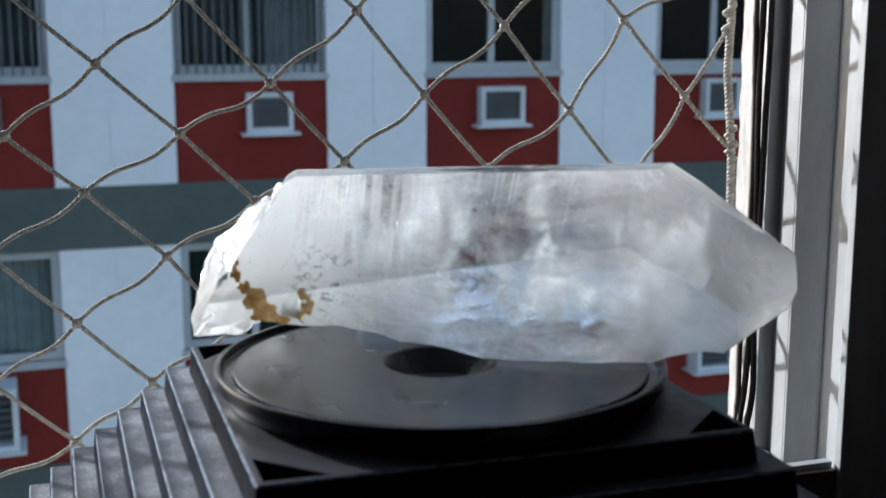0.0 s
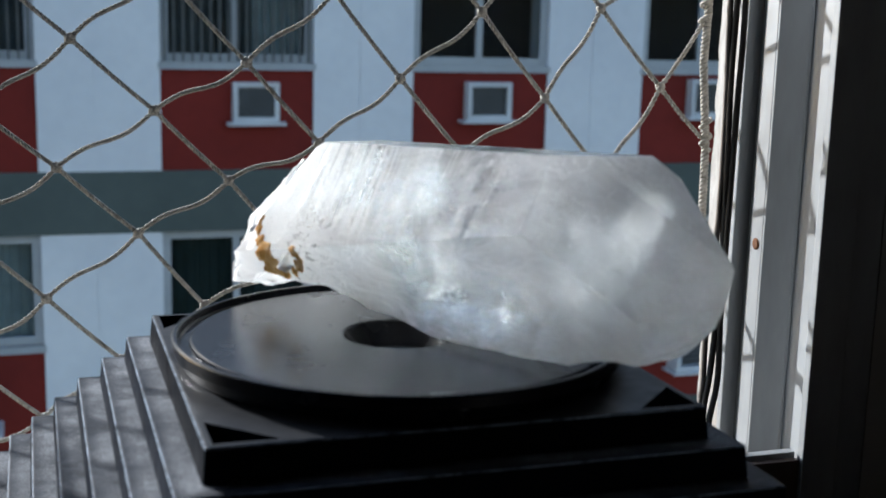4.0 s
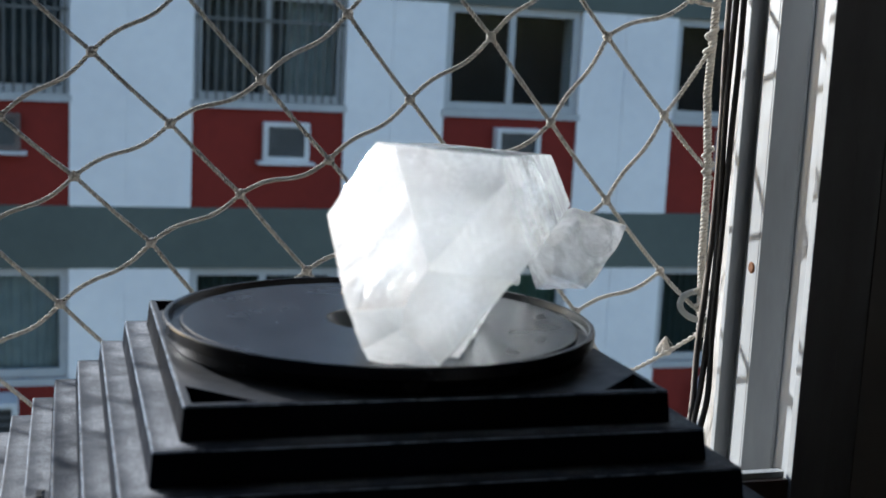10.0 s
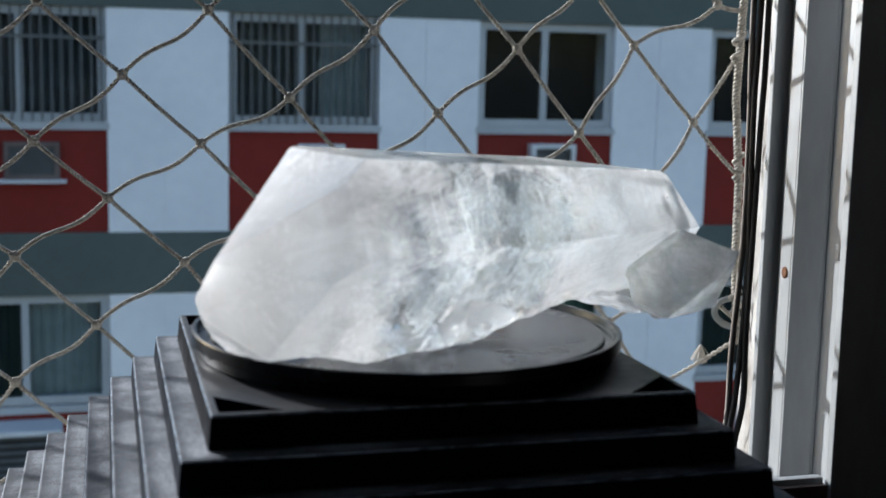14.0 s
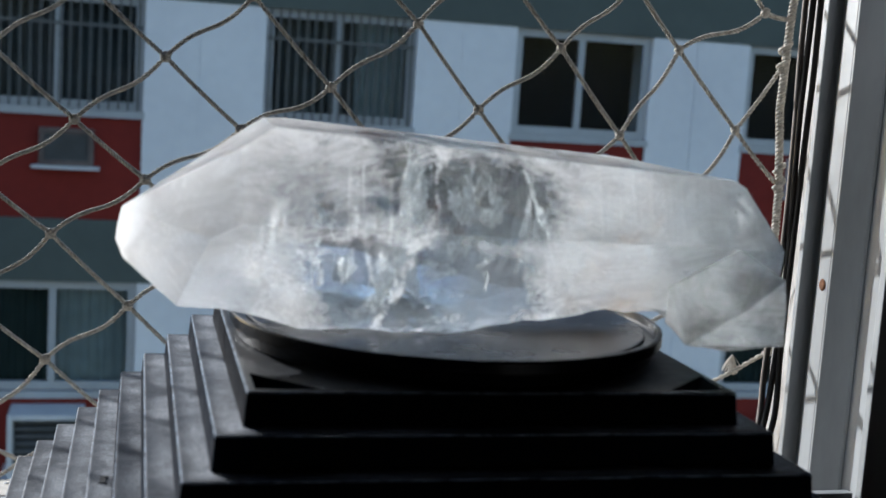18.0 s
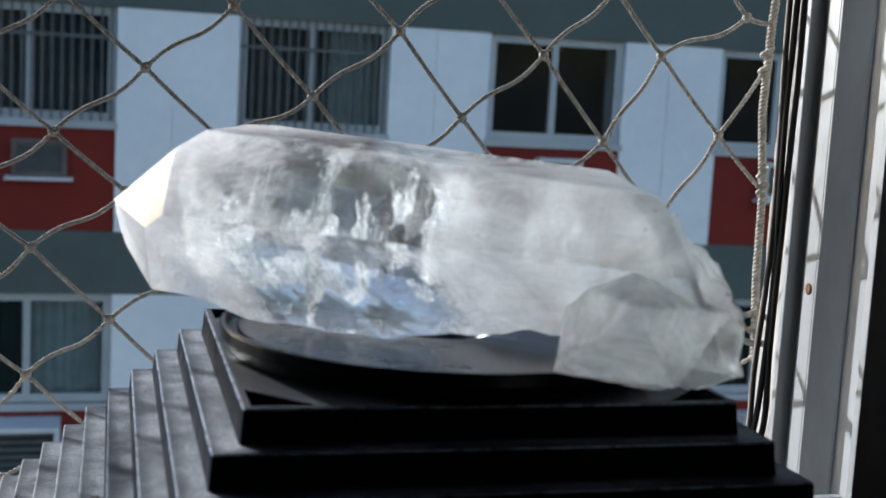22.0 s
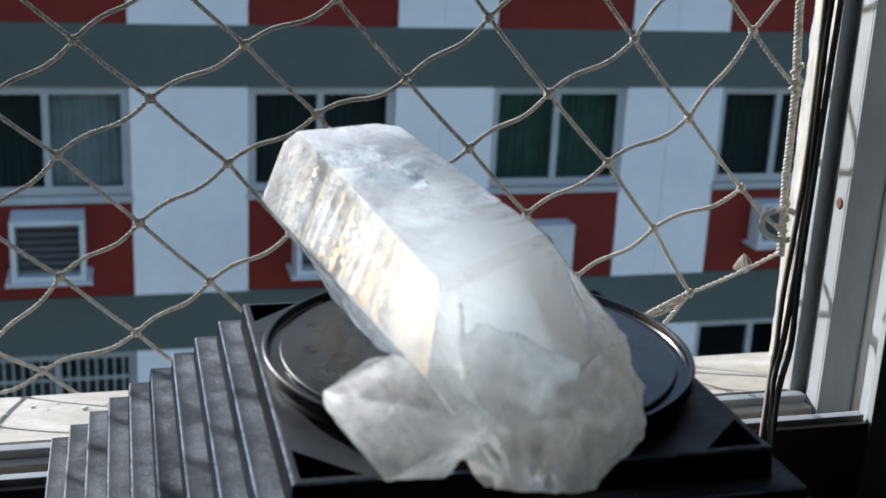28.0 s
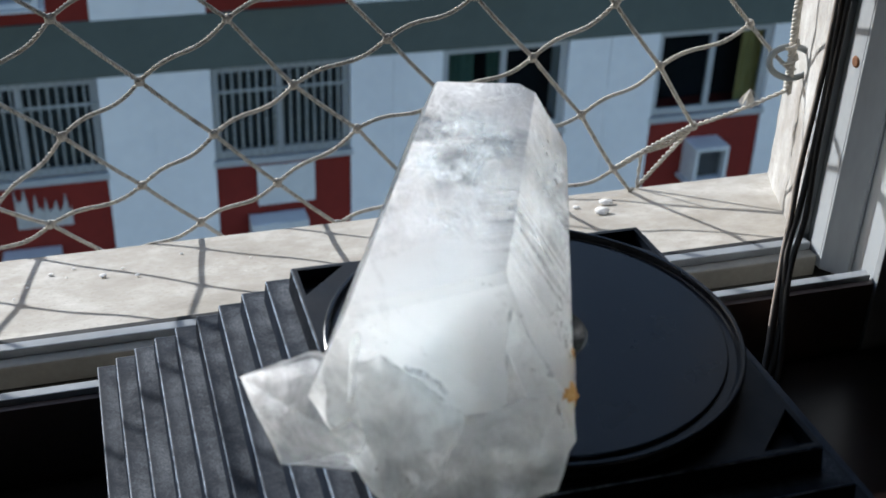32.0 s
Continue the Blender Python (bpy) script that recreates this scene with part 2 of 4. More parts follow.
def plastic_mat(name, dust, base=(0.010, 0.011, 0.014), spec=0.5, wear_or_glint=0.0, treads=False):
    m = Mat(name, base, 0.36, spec=spec)
    nz = m.normal_z()
    up = m.grey(nz, 0.8, 0.97)
    blot = m.grey(m.noise(48, 6, 0.7, None, 0.5), 0.38, 0.62)
    grit = m.grey(m.noise(2300, 3, 0.8), 0.40, 0.70)
    d = m.math("ADD", m.math("MULTIPLY", blot, m.math("ADD", m.math("MULTIPLY", grit, 0.75), 0.25)), m.math("MULTIPLY", grit, 0.2))
    d = m.math("MULTIPLY", m.math("MULTIPLY", d, up), dust)
    if treads:
        xyz = m.n.new("ShaderNodeSeparateXYZ")
        m.l.new(m.co, xyz.inputs[0])
        out = m.math("MAXIMUM", m.math("ABSOLUTE", xyz.outputs[0], 0.0), m.math("ABSOLUTE", xyz.outputs[1], 0.0))
        step = m.math("FRACT", m.math("DIVIDE", m.math("SUBTRACT", out, HALF), RUN), 0.0)
        d = m.math("MULTIPLY", d, m.grey(m.math("ADD", step, m.math("MULTIPLY", m.math("SUBTRACT", m.noise(120, 3), 0.5), 0.5)), 0.45, 0.98, 1.0, 0.12))
    col = m.mix(d, base, (0.375, 0.41, 0.445))
    if wear_or_glint:
        # bevelled edges: wear plus the sky's blue glint, painted as colour
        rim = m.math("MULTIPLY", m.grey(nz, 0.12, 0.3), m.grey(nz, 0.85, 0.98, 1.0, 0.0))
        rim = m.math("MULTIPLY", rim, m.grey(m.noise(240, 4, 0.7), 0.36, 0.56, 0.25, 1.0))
        col = m.mix(m.math("MULTIPLY", rim, wear_or_glint), col, (0.40, 0.49, 0.62))
        socket(m.b, "Sheen Roughness", 0.45)
        socket(m.b, "Sheen Tint", (0.85, 0.9, 1.0, 1))
        m.l.new(m.math("MINIMUM", m.math("MULTIPLY", d, 2.4), 1.0), m.b.inputs["Sheen Weight"])
    m.color(col)
    m.rough(m.math("ADD", m.grey(m.noise(140, 4), 0.3, 0.7, 0.44, 0.58), m.math("MULTIPLY", d, 0.8)))
    m.l.new(m.grey(up, 0.0, 1.0, 0.012, spec), m.b.inputs["Specular IOR Level"])
    m.bump(m.noise(1600, 2), 0.2, 0.0002)
    return m.m


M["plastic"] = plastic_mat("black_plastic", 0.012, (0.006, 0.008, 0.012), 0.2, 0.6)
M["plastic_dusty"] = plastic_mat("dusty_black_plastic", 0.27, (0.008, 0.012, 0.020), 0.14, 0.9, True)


def disc_mat():
    m = Mat("disc_plastic", (0.008, 0.009, 0.012), 0.3, spec=0.2)
    cloud = m.grey(m.noise(60, 5, 0.65), 0.38, 0.7)
    scr = m.grey(m.noise(160, 6, 0.8, m.mapped((1, 0.12, 1), (0, 0, 0.7)), 1.2), 0.62, 0.7)
    d = m.math("ADD", m.math("MULTIPLY", cloud, 0.005), m.math("MULTIPLY", scr, 0.035))
    socket(m.b, "Sheen Roughness", 0.3)
    m.l.new(m.math("MULTIPLY", cloud, 0.014), m.b.inputs["Sheen Weight"])
    m.color(m.mix(d, (0.004, 0.006, 0.010), (0.36, 0.42, 0.47)))
    m.rough(m.grey(m.noise(80, 4), 0.3, 0.7, 0.24, 0.28))
    m.bump(m.noise(900, 2), 0.05, 0.0002)
    return m.m


M["disc"] = disc_mat()


def quartz_mat(name, milk_lo, milk_hi, lines=1.0, ends=0.0, grime=0.0, windows=(), depth=0.02, haze=0.4, slabs=(), white=(0.982, 1.0, 0.998)):
    """Milky quartz: clear glass, and a white that scatters light forward through the stone, mixed by clouds, veins and growth lines in the stone's own space."""
    m = Mat(name, (0.97, 0.99, 1.0), 0.06, spec=0.5)
    socket(m.b, "Transmission Weight", 1.0)
    socket(m.b, "IOR", 1.5)
    cloud = m.noise(26, 6, 0.6, None, 0.6)
    wisp = m.noise(95, 6, 0.75, m.mapped((1, 0.45, 1), (0.3, 0.2, 0.4)), 2.2)
    f = m.math("ADD", m.math("MULTIPLY", cloud, 0.62), m.math("MULTIPLY", wisp, 0.38))
    fac = m.grey(f, 0.41, 0.57, milk_lo, milk_hi)
    along = m.mapped((1, 1, 1), (0, 0, 0.27))
    sep = m.n.new("ShaderNodeSeparateXYZ")
    m.l.new(along, sep.inputs[0])
    y = sep.outputs[1]
    if ends:
        fac = m.math("ADD", fac, m.math("ADD", m.grey(y, 0.0, 0.024, 0.0, ends), m.grey(y, -0.030, -0.062, 0.0, ends * 0.45)))
    for x, yy, z, r, deep in windows:
        vm = m.n.new("ShaderNodeVectorMath")
        vm.operation = "DISTANCE"
        m.l.new(m.co, vm.inputs[0])
        vm.inputs[1].default_value = (x / 1000, yy / 1000, z / 1000)
        near = m.math("ADD", vm.outputs["Value"], m.math("MULTIPLY", m.math("SUBTRACT", wisp, 0.5), 0.009))
        fac = m.math("SUBTRACT", fac, m.grey(near, r * 0.0005, r * 0.0011, deep, 0.0))
    own = m.n.new("ShaderNodeSeparateXYZ")
    m.l.new(m.co, own.inputs[0])
    ox, oy, oz = own.outputs[0], own.outputs[1], own.outputs[2]
    ragged = m.math("MULTIPLY", m.math("SUBTRACT", m.noise(210, 5, 0.7), 0.5), 0.010)
    for y0, y1, z0, z1, soft0, soft1, deep in slabs:
        # clear zones that end in planes of growth
        yy = m.math("ADD", oy, m.math("MULTIPLY", ragged, 0.25 + 80 * soft1))
        zz = m.math("ADD", oz, m.math("MULTIPLY", ragged, 0.3))
        span = m.math("MULTIPLY", m.grey(yy, y0 - soft0, y0 + soft0), m.grey(yy, y1 - soft1, y1 + soft1, 1.0, 0.0))
        tall = m.math("MULTIPLY", m.grey(zz, z0 - 0.001, z0 + 0.001), m.grey(zz, z1 - 0.003, z1 + 0.001, 1.0, 0.0))
        inside = m.math("MULTIPLY", m.math("MULTIPLY", span, tall), m.grey(ox, 0.008, 0.014))
        fac = m.math("MULTIPLY", fac, m.math("SUBTRACT", 1.0, m.math("MULTIPLY", inside, deep)))
    if slabs:
        # feathery gaps in the cloud
        feather = m.grey(m.noise(120, 9, 0.82, m.mapped((1, 0.6, 1), (0.2, 0.5, 0.3)), 3.0), 0.46, 0.60, 0.27, 0.0)
        feather = m.math("MULTIPLY", feather, m.math("MULTIPLY", m.grey(y, -0.066, -0.046, 0.3, 1.0), m.grey(y, 0.018, 0.040, 1.0, 0.25)))
        fac = m.math("SUBTRACT", fac, m.math("MULTIPLY", feather, m.grey(ox, 0.006, 0.018, 0.25, 1.0)))
        # alternating clear and cloudy growth streaks on the steep side towards the broken end
        lay = m.n.new("ShaderNodeCombineXYZ")
        m.l.new(m.math("MULTIPLY", oy, 420), lay.inputs[1])
        m.l.new(m.math("MULTIPLY", oz, 25), lay.inputs[2])
        streak = m.grey(m.noise(1.0, 3, 0.6, lay.outputs[0]), 0.42, 0.56, -0.36, 0.22)
        where = m.math("MULTIPLY", m.math("MULTIPLY", m.grey(oy, 0.000, 0.010), m.grey(oy, 0.034, 0.042, 1.0, 0.0)), m.math("MULTIPLY", m.grey(oz, 0.026, 0.029), m.grey(ox, 0.010, 0.020, 1.0, 0.0)))
        fac = m.math("ADD", fac, m.math("MULTIPLY", streak, where))
    # thin white veins and growth lines across the faces
    vein = m.math("ABSOLUTE", m.math("SUBTRACT", m.noise(48, 5, 0.7, None, 1.4), 0.5), 0.0)
    vein = m.math("MULTIPLY", m.grey(vein, 0.0, 0.016, 1.0, 0.0), m.grey(m.noise(36, 2), 0.5, 0.62))
    comb = m.n.new("ShaderNodeCombineXYZ")
    m.l.new(m.math("MULTIPLY", y, 900), comb.inputs[1])
    m.l.new(m.math("MULTIPLY", sep.outputs[0], 22), comb.inputs[0])
    m.l.new(m.math("MULTIPLY", sep.outputs[2], 30), comb.inputs[2])
    stripe = m.noise(1.0, 2, 0.5, comb.outputs[0])
    band = m.grey(m.noise(46, 3, 0.6, None, 0.8), 0.5, 0.57)
    line = m.math("MULTIPLY", m.math("MULTIPLY", m.grey(stripe, 0.59, 0.62), band), lines)
    line = m.math("MULTIPLY", m.math("MULTIPLY", line, m.grey(sep.outputs[2], 0.026, 0.030)), m.math("MULTIPLY", m.grey(y, -0.034, -0.026), m.grey(y, 0.010, 0.020, 1.0, 0.0)))
    fac = m.math("ADD", fac, m.math("MAXIMUM", m.math("MULTIPLY", vein, 0.6), m.math("MULTIPLY", line, 0.22)))
    if ends:
        # the healed crack across the middle, wavy and feathered
        sway = m.math("MULTIPLY", m.math("SUBTRACT", m.noise(110, 4, 0.65), 0.5), 0.012)
        off = m.math("ADD", m.math("SUBTRACT", m.math("ADD", oy, 0.0225), m.math("MULTIPLY", m.math("SUBTRACT", oz, 0.027), 0.2)), sway)
        crack = m.math("MULTIPLY", m.grey(m.math("ABSOLUTE", off, 0.0), 0.0004, 0.0022, 1.0, 0.0), m.grey(m.noise(300, 4, 0.7), 0.38, 0.52))
        crack = m.math("MULTIPLY", crack, m.grey(ox, 0.010, 0.018))
        fac = m.math("ADD", fac, m.math("MULTIPLY", crack, 0.8))
    # small white spots painted in for the glints of inner fractures
    sparkle = m.math("MULTIPLY", m.grey(m.noise(330, 5, 0.8, None, 1.0), 0.59, 0.63), m.grey(m.noise(40, 3, 0.6, None, 0.5), 0.5, 0.56))
    fac = m.math("ADD", fac, m.math("MULTIPLY", sparkle, 0.55 * lines))
    if ends:
        calm = m.grey(y, -0.034, -0.056, 0.0, 0.86)
        fac = m.math("ADD", m.math("MULTIPLY", fac, m.math("SUBTRACT", 1.0, calm)), m.math("MULTIPLY", calm, 0.62))
    fac = m.math("MAXIMUM", m.math("MINIMUM", fac, 0.97), 0.0)
    # relief: growth steps, fine grain and splintered patches that glint
    v = m.n.new("ShaderNodeTexVoronoi")
    v.inputs["Scale"].default_value = 620
    m.l.new(m.co, v.inputs["Vector"])
    splinter = m.math("MULTIPLY", v.outputs["Distance"], m.grey(m.noise(44, 4, 0.7), 0.52, 0.62))
    fine = m.noise(520, 3)
    bp = m.n.new("ShaderNodeBump")
    bp.inputs["Strength"].default_value = 0.22
    bp.inputs["Distance"].default_value = 0.0007
    comb2 = m.n.new("ShaderNodeCombineXYZ")
    m.l.new(m.math("MULTIPLY", y, 230), comb2.inputs[1])
    m.l.new(m.math("MULTIPLY", sep.outputs[2], 3), comb2.inputs[2])
    steps = m.math("MULTIPLY", m.grey(m.noise(1.0, 2, 0.5, comb2.outputs[0]), 0.38, 0.62), m.math("MULTIPLY", m.grey(sep.outputs[2], 0.026, 0.031), m.grey(m.normal_z(), 0.75, 0.9, 1.0, 0.0)))
    h = m.math("ADD", m.math("MULTIPLY", stripe, 0.10 * lines), m.math("MULTIPLY", fine, 0.05))
    h = m.math("ADD", h, m.math("MULTIPLY", steps, 0.5 * lines))
    m.l.new(m.math("ADD", h, m.math("MULTIPLY", splinter, 0.5)), bp.inputs["Height"])
    rgh = m.grey(m.noise(60, 4), 0.35, 0.7, 0.03, 0.16)
    m.l.new(bp.outputs[0], m.b.inputs["Normal"])
    m.l.new(rgh, m.b.inputs["Roughness"])
    tone = m.ramp(m.noise(70, 5, 0.7), [(0.3, (white[0] * 0.98, white[1] * 0.99, white[2] * 0.99)), (0.55, white)])
    if grime:
        spots = m.math("MULTIPLY", m.grey(m.noise(130, 5, 0.75, None, 0.8), 0.56, 0.64), grime)
        tone = m.mix(spots, tone, (0.42, 0.41, 0.40))
    if ends:
        pit = m.math("MULTIPLY", m.grey(m.noise(330, 4, 0.75, None, 0.6), 0.63, 0.68), m.math("MULTIPLY", m.grey(y, 0.0, 0.03), m.grey(m.noise(50, 3), 0.5, 0.58)))
        # weathered pits beside the clay
        vm = m.n.new("ShaderNodeVectorMath")
        vm.operation = "DISTANCE"
        m.l.new(m.co, vm.inputs[0])
        vm.inputs[1].default_value = (-0.002, 0.026, 0.024)
        pocked = m.math("MULTIPLY", m.grey(m.noise(620, 3, 0.7, m.mapped((1, 0.6, 1), (0.3, 0, 0)), 0.8), 0.56, 0.61), m.grey(m.math("ADD", vm.outputs["Value"], m.math("MULTIPLY", ragged, 0.8)), 0.005, 0.012, 1.0, 0.0))
        tone = m.mix(m.math("MULTIPLY", m.math("MAXIMUM", pit, pocked), 0.8), tone, (0.25, 0.25, 0.25))
    # cloudy stone: light wanders through it and leaves by any face; clear stone refracts
    glossy = m.b
    m.l.new(tone, glossy.inputs["Base Color"])
    socket(glossy, "IOR", 1.5)
    socket(glossy, "Subsurface Weight", 1.0)
    socket(glossy, "Subsurface Radius", (1.0, 1.02, 1.03))
    m.l.new(m.grey(y, -0.055, -0.022, depth * 0.35, depth), glossy.inputs["Subsurface Scale"])
    socket(glossy, "Subsurface Anisotropy", 0.3)
    m.l.new(m.math("SUBTRACT", 1.0, fac), glossy.inputs["Transmission Weight"])
    onward = m.n.new("ShaderNodeBsdfGlass")
    onward.distribution = "MULTI_GGX"
    onward.inputs["IOR"].default_value = 1.5
    onward.inputs["Roughness"].default_value = 0.8
    m.l.new(tone, onward.inputs["Color"])
    m.l.new(bp.outputs[0], onward.inputs["Normal"])
    hazy = m.n.new("ShaderNodeMixShader")
    m.l.new(m.math("MULTIPLY", m.math("MULTIPLY", fac, haze), m.grey(y, -0.055, -0.022, 0.42, 1.0)), hazy.inputs[0])
    m.l.new(glossy.outputs[0], hazy.inputs[1])
    m.l.new(onward.outputs[0], hazy.inputs[2])
    straight = m.n.new("ShaderNodeBsdfTransparent")
    top = m.n.new("ShaderNodeMixShader")
    m.l.new(m.math("MULTIPLY", m.math("SUBTRACT", 1.0, fac), 0.25), top.inputs[0])
    m.l.new(hazy.outputs[0], top.inputs[1])
    m.l.new(straight.outputs[0], top.inputs[2])
    m.l.new(top.outputs[0], m.n["Material Output"].inputs[0])
    return m.m


CLEAR = ((33, -14, 35, 12, 0.45), (36, -3, 36, 10, 0.4), (31, -26, 37, 10, 0.35), (22, -31, 16, 15, 0.9), (28, -16, 16, 14, 0.9), (30, -4, 15, 13, 0.7), (13, -59, 14, 10, 0.7), (20, -48, 32, 18, 0.38), (12, -66, 30, 13, 0.3),
         (-2, -6, 37, 13, 0.3), (4, 14, 40, 13, 0.3), (-6, -24, 38, 11, 0.25), (-5, -8, 20, 14, 0.32), (-5, -27, 18, 11, 0.28), (-5, -64, 27, 9, 0.6), (6, -77, 30, 14, 0.35), (28, -20, 27, 27, 0.22), (16, -22, 48, 16, 0.3), (20, -6, 46.5, 9, 0.6), (10, -14, 47, 6, 0.4), (24, 16, 45.5, 5, 0.35))
SLABS = ((-0.0195, 0.0020, 0.0285, 0.0430, 0.0004, 0.0040, 0.80), (-0.0360, 0.0000, 0.0070, 0.0262, 0.0020, 0.0040, 0.85))
M["quartz"] = quartz_mat("milky_quartz", 0.45, 0.95, 1.0, 0.25, 0.0, CLEAR, 0.4, 0.62, SLABS)
M["quartz_rough"] = quartz_mat("rough_quartz", 0.62, 0.96, 0.15, 0.0, 0.05, (), 0.4, 0.5)
# side crystal: the main stone's shade on it is put into a greyer tone
M["quartz_shaded"] = quartz_mat("shaded_grey_quartz", 0.32, 0.82, 0.1, 0.0, 0.12, (), 0.3, 0.45, (), (0.88, 0.90, 0.90))


def veil_mat():
    m = Mat("inner_fracture", (0.95, 0.97, 1.0), 0.25, spec=0.8)
    tr = m.n.new("ShaderNodeBsdfTransparent")
    tl = m.n.new("ShaderNodeBsdfTranslucent")
    tl.inputs["Color"].default_value = (0.92, 0.945, 0.96, 1)
    ms = m.n.new("ShaderNodeMixShader")
    m.l.new(m.grey(m.noise(240, 5, 0.75, None, 1.5), 0.42, 0.56), ms.inputs[0])
    m.l.new(tr.outputs[0], ms.inputs[1])
    m.l.new(tl.outputs[0], ms.inputs[2])
    m.l.new(ms.outputs[0], m.n["Material Output"].inputs[0])
    return m.m


def clay_mat():
    m = Mat("ochre_clay", (0.6, 0.34, 0.11), 0.9, spec=0.1)
    col = m.ramp(m.noise(260, 5, 0.7), [(0.32, (0.50, 0.25, 0.07)), (0.48, (0.70, 0.42, 0.16)), (0.62, (0.80, 0.60, 0.36)), (0.72, (0.82, 0.70, 0.52))])
    m.color(col)
    m.bump(m.noise(700, 4), 0.5, 0.0006)
    thin = m.n.new("ShaderNodeBsdfTranslucent")
    m.l.new(col, thin.inputs["Color"])
    ms = m.n.new("ShaderNodeMixShader")
    ms.inputs[0].default_value = 0.6
    m.l.new(m.b.outputs[0], ms.inputs[1])
    m.l.new(thin.outputs[0], ms.inputs[2])
    m.l.new(ms.outputs[0], m.n["Material Output"].inputs[0])
    return m.m


M["veil"] = veil_mat()
M["ochre"] = clay_mat()


# ---- mesh helpers ----
def mesh_of(bm, name, material, smooth=False):
    me = bpy.data.meshes.new(name)
    bmesh.ops.recalc_face_normals(bm, faces=bm.faces[:])
    bm.to_mesh(me)
    bm.free()
    me.materials.append(material)
    if smooth:
        for poly in me.polygons:
            poly.use_smooth = True
    return me


def part(name, bm, material, parent=None, label="", smooth=False):
    """One bmesh as one mesh object, under a thing or a part."""
    ob = new(name, mesh_of(bm, name, material, smooth))
    if parent:
        ob.parent = parent
    return tagged(ob, label) if label else ob


def thing(name, label, category, group="", kind="", at=(0, 0, 0)):
    ob = new(name)
    ob.empty_display_size = 0.02
    ob.location = at
    return tagged(ob, label, category, group, kind)


def box(x0, y0, z0, x1, y1, z1, bevel=0.0, bm=None):
    one = bmesh.new()
    v = [one.verts.new((x, y, z)) for x in (x0, x1) for y in (y0, y1) for z in (z0, z1)]
    for q in ((0, 1, 3, 2), (4, 6, 7, 5), (0, 4, 5, 1), (2, 3, 7, 6), (0, 2, 6, 4), (1, 5, 7, 3)):
        one.faces.new([v[i] for i in q])
    if bevel:
        bmesh.ops.bevel(one, geom=one.edges[:], offset=bevel, segments=2, affect="EDGES", profile=0.6)
    if bm is None:
        return one
    return joined(bm, one)


def joined(bm, other):
    me = bpy.data.meshes.new("tmp")
    other.to_mesh(me)
    other.free()
    bm.from_mesh(me)
    bpy.data.meshes.remove(me)
    return bm


def prism(poly, axis, a, b, bevel=0.0):
    """A flat outline pushed along an axis: poly holds the two other coordinates in order."""
    bm = bmesh.new()
    def vert(q, h):
        c = list(q)
        c.insert(axis, h)
        return bm.verts.new(c)
    lo, hi = [vert(q, a) for q in poly], [vert(q, b) for q in poly]
    bm.faces.new(lo)
    bm.faces.new(hi[::-1])
    n = len(poly)
    for i in range(n):
        bm.faces.new((lo[i], hi[i], hi[(i + 1) % n], lo[(i + 1) % n]))
    if bevel:
        bmesh.ops.bevel(bm, geom=bm.edges[:], offset=bevel, segments=2, affect="EDGES", profile=0.6)
    return bm


def lathe(profile, steps=96):
    """A closed profile of (radius, height) turned about z."""
    bm = bmesh.new()
    rings = []
    for k in range(steps):
        a = 2 * math.pi * k / steps
        rings.append([bm.verts.new((r * math.cos(a), r * math.sin(a), z)) for r, z in profile])
    n = len(profile)
    for k in range(steps):
        p, q = rings[k], rings[(k + 1) % steps]
        for i in range(n - 1):
            bm.faces.new((p[i], q[i], q[i + 1], p[i + 1]))
    return bm


def tube(points, radius, sides=8, bm=None, closed=False):
    """A round tube along points."""
    bm = bm or bmesh.new()
    pts = [Vector(q) for q in points]
    n = len(pts)
    rings = []
    side = None
    for i, q in enumerate(pts):
        d = (pts[(i + 1) % n] - pts[i - 1]) if closed else (pts[min(i + 1, n - 1)] - pts[max(i - 1, 0)])
        d.normalize()
        if side is None:
            side = d.orthogonal().normalized()
        side = (side - d * side.dot(d)).normalized()
        up = d.cross(side)
        r = radius(i / (n - 1)) if callable(radius) else radius
        rings.append([bm.verts.new(q + r * (math.cos(a) * side + math.sin(a) * up)) for a in (2 * math.pi * k / sides for k in range(sides))])
    for i in range(n if closed else n - 1):
        p, q = rings[i], rings[(i + 1) % n]
        for k in range(sides):
            bm.faces.new((p[k], p[(k + 1) % sides], q[(k + 1) % sides], q[k]))
    if not closed:
        bm.faces.new(rings[0][::-1])
        bm.faces.new(rings[-1])
    return bm


def structure(name, bm, material, label="", category="", smooth=False):
    ob = part(name, bm, M[material], None, "", smooth)
    return tagged(ob, label, category, kind="structure")


# ---- the room round the window ----
SILL_OUT_Y, SILL_OUT_Z, SILL_IN_Y, SILL_IN_Z = 0.1735, -0.1383, 0.0562, -0.107
WALL_IN = -0.010
LEDGE_Z = -0.121
WIN_L, WIN_TOP = -1.05, 1.05
JAMB_IN, JAMB_OUT = 0.1805, 0.2372
ROOM = (-1.7, -3.6, -1.0, 1.3, 1.5)


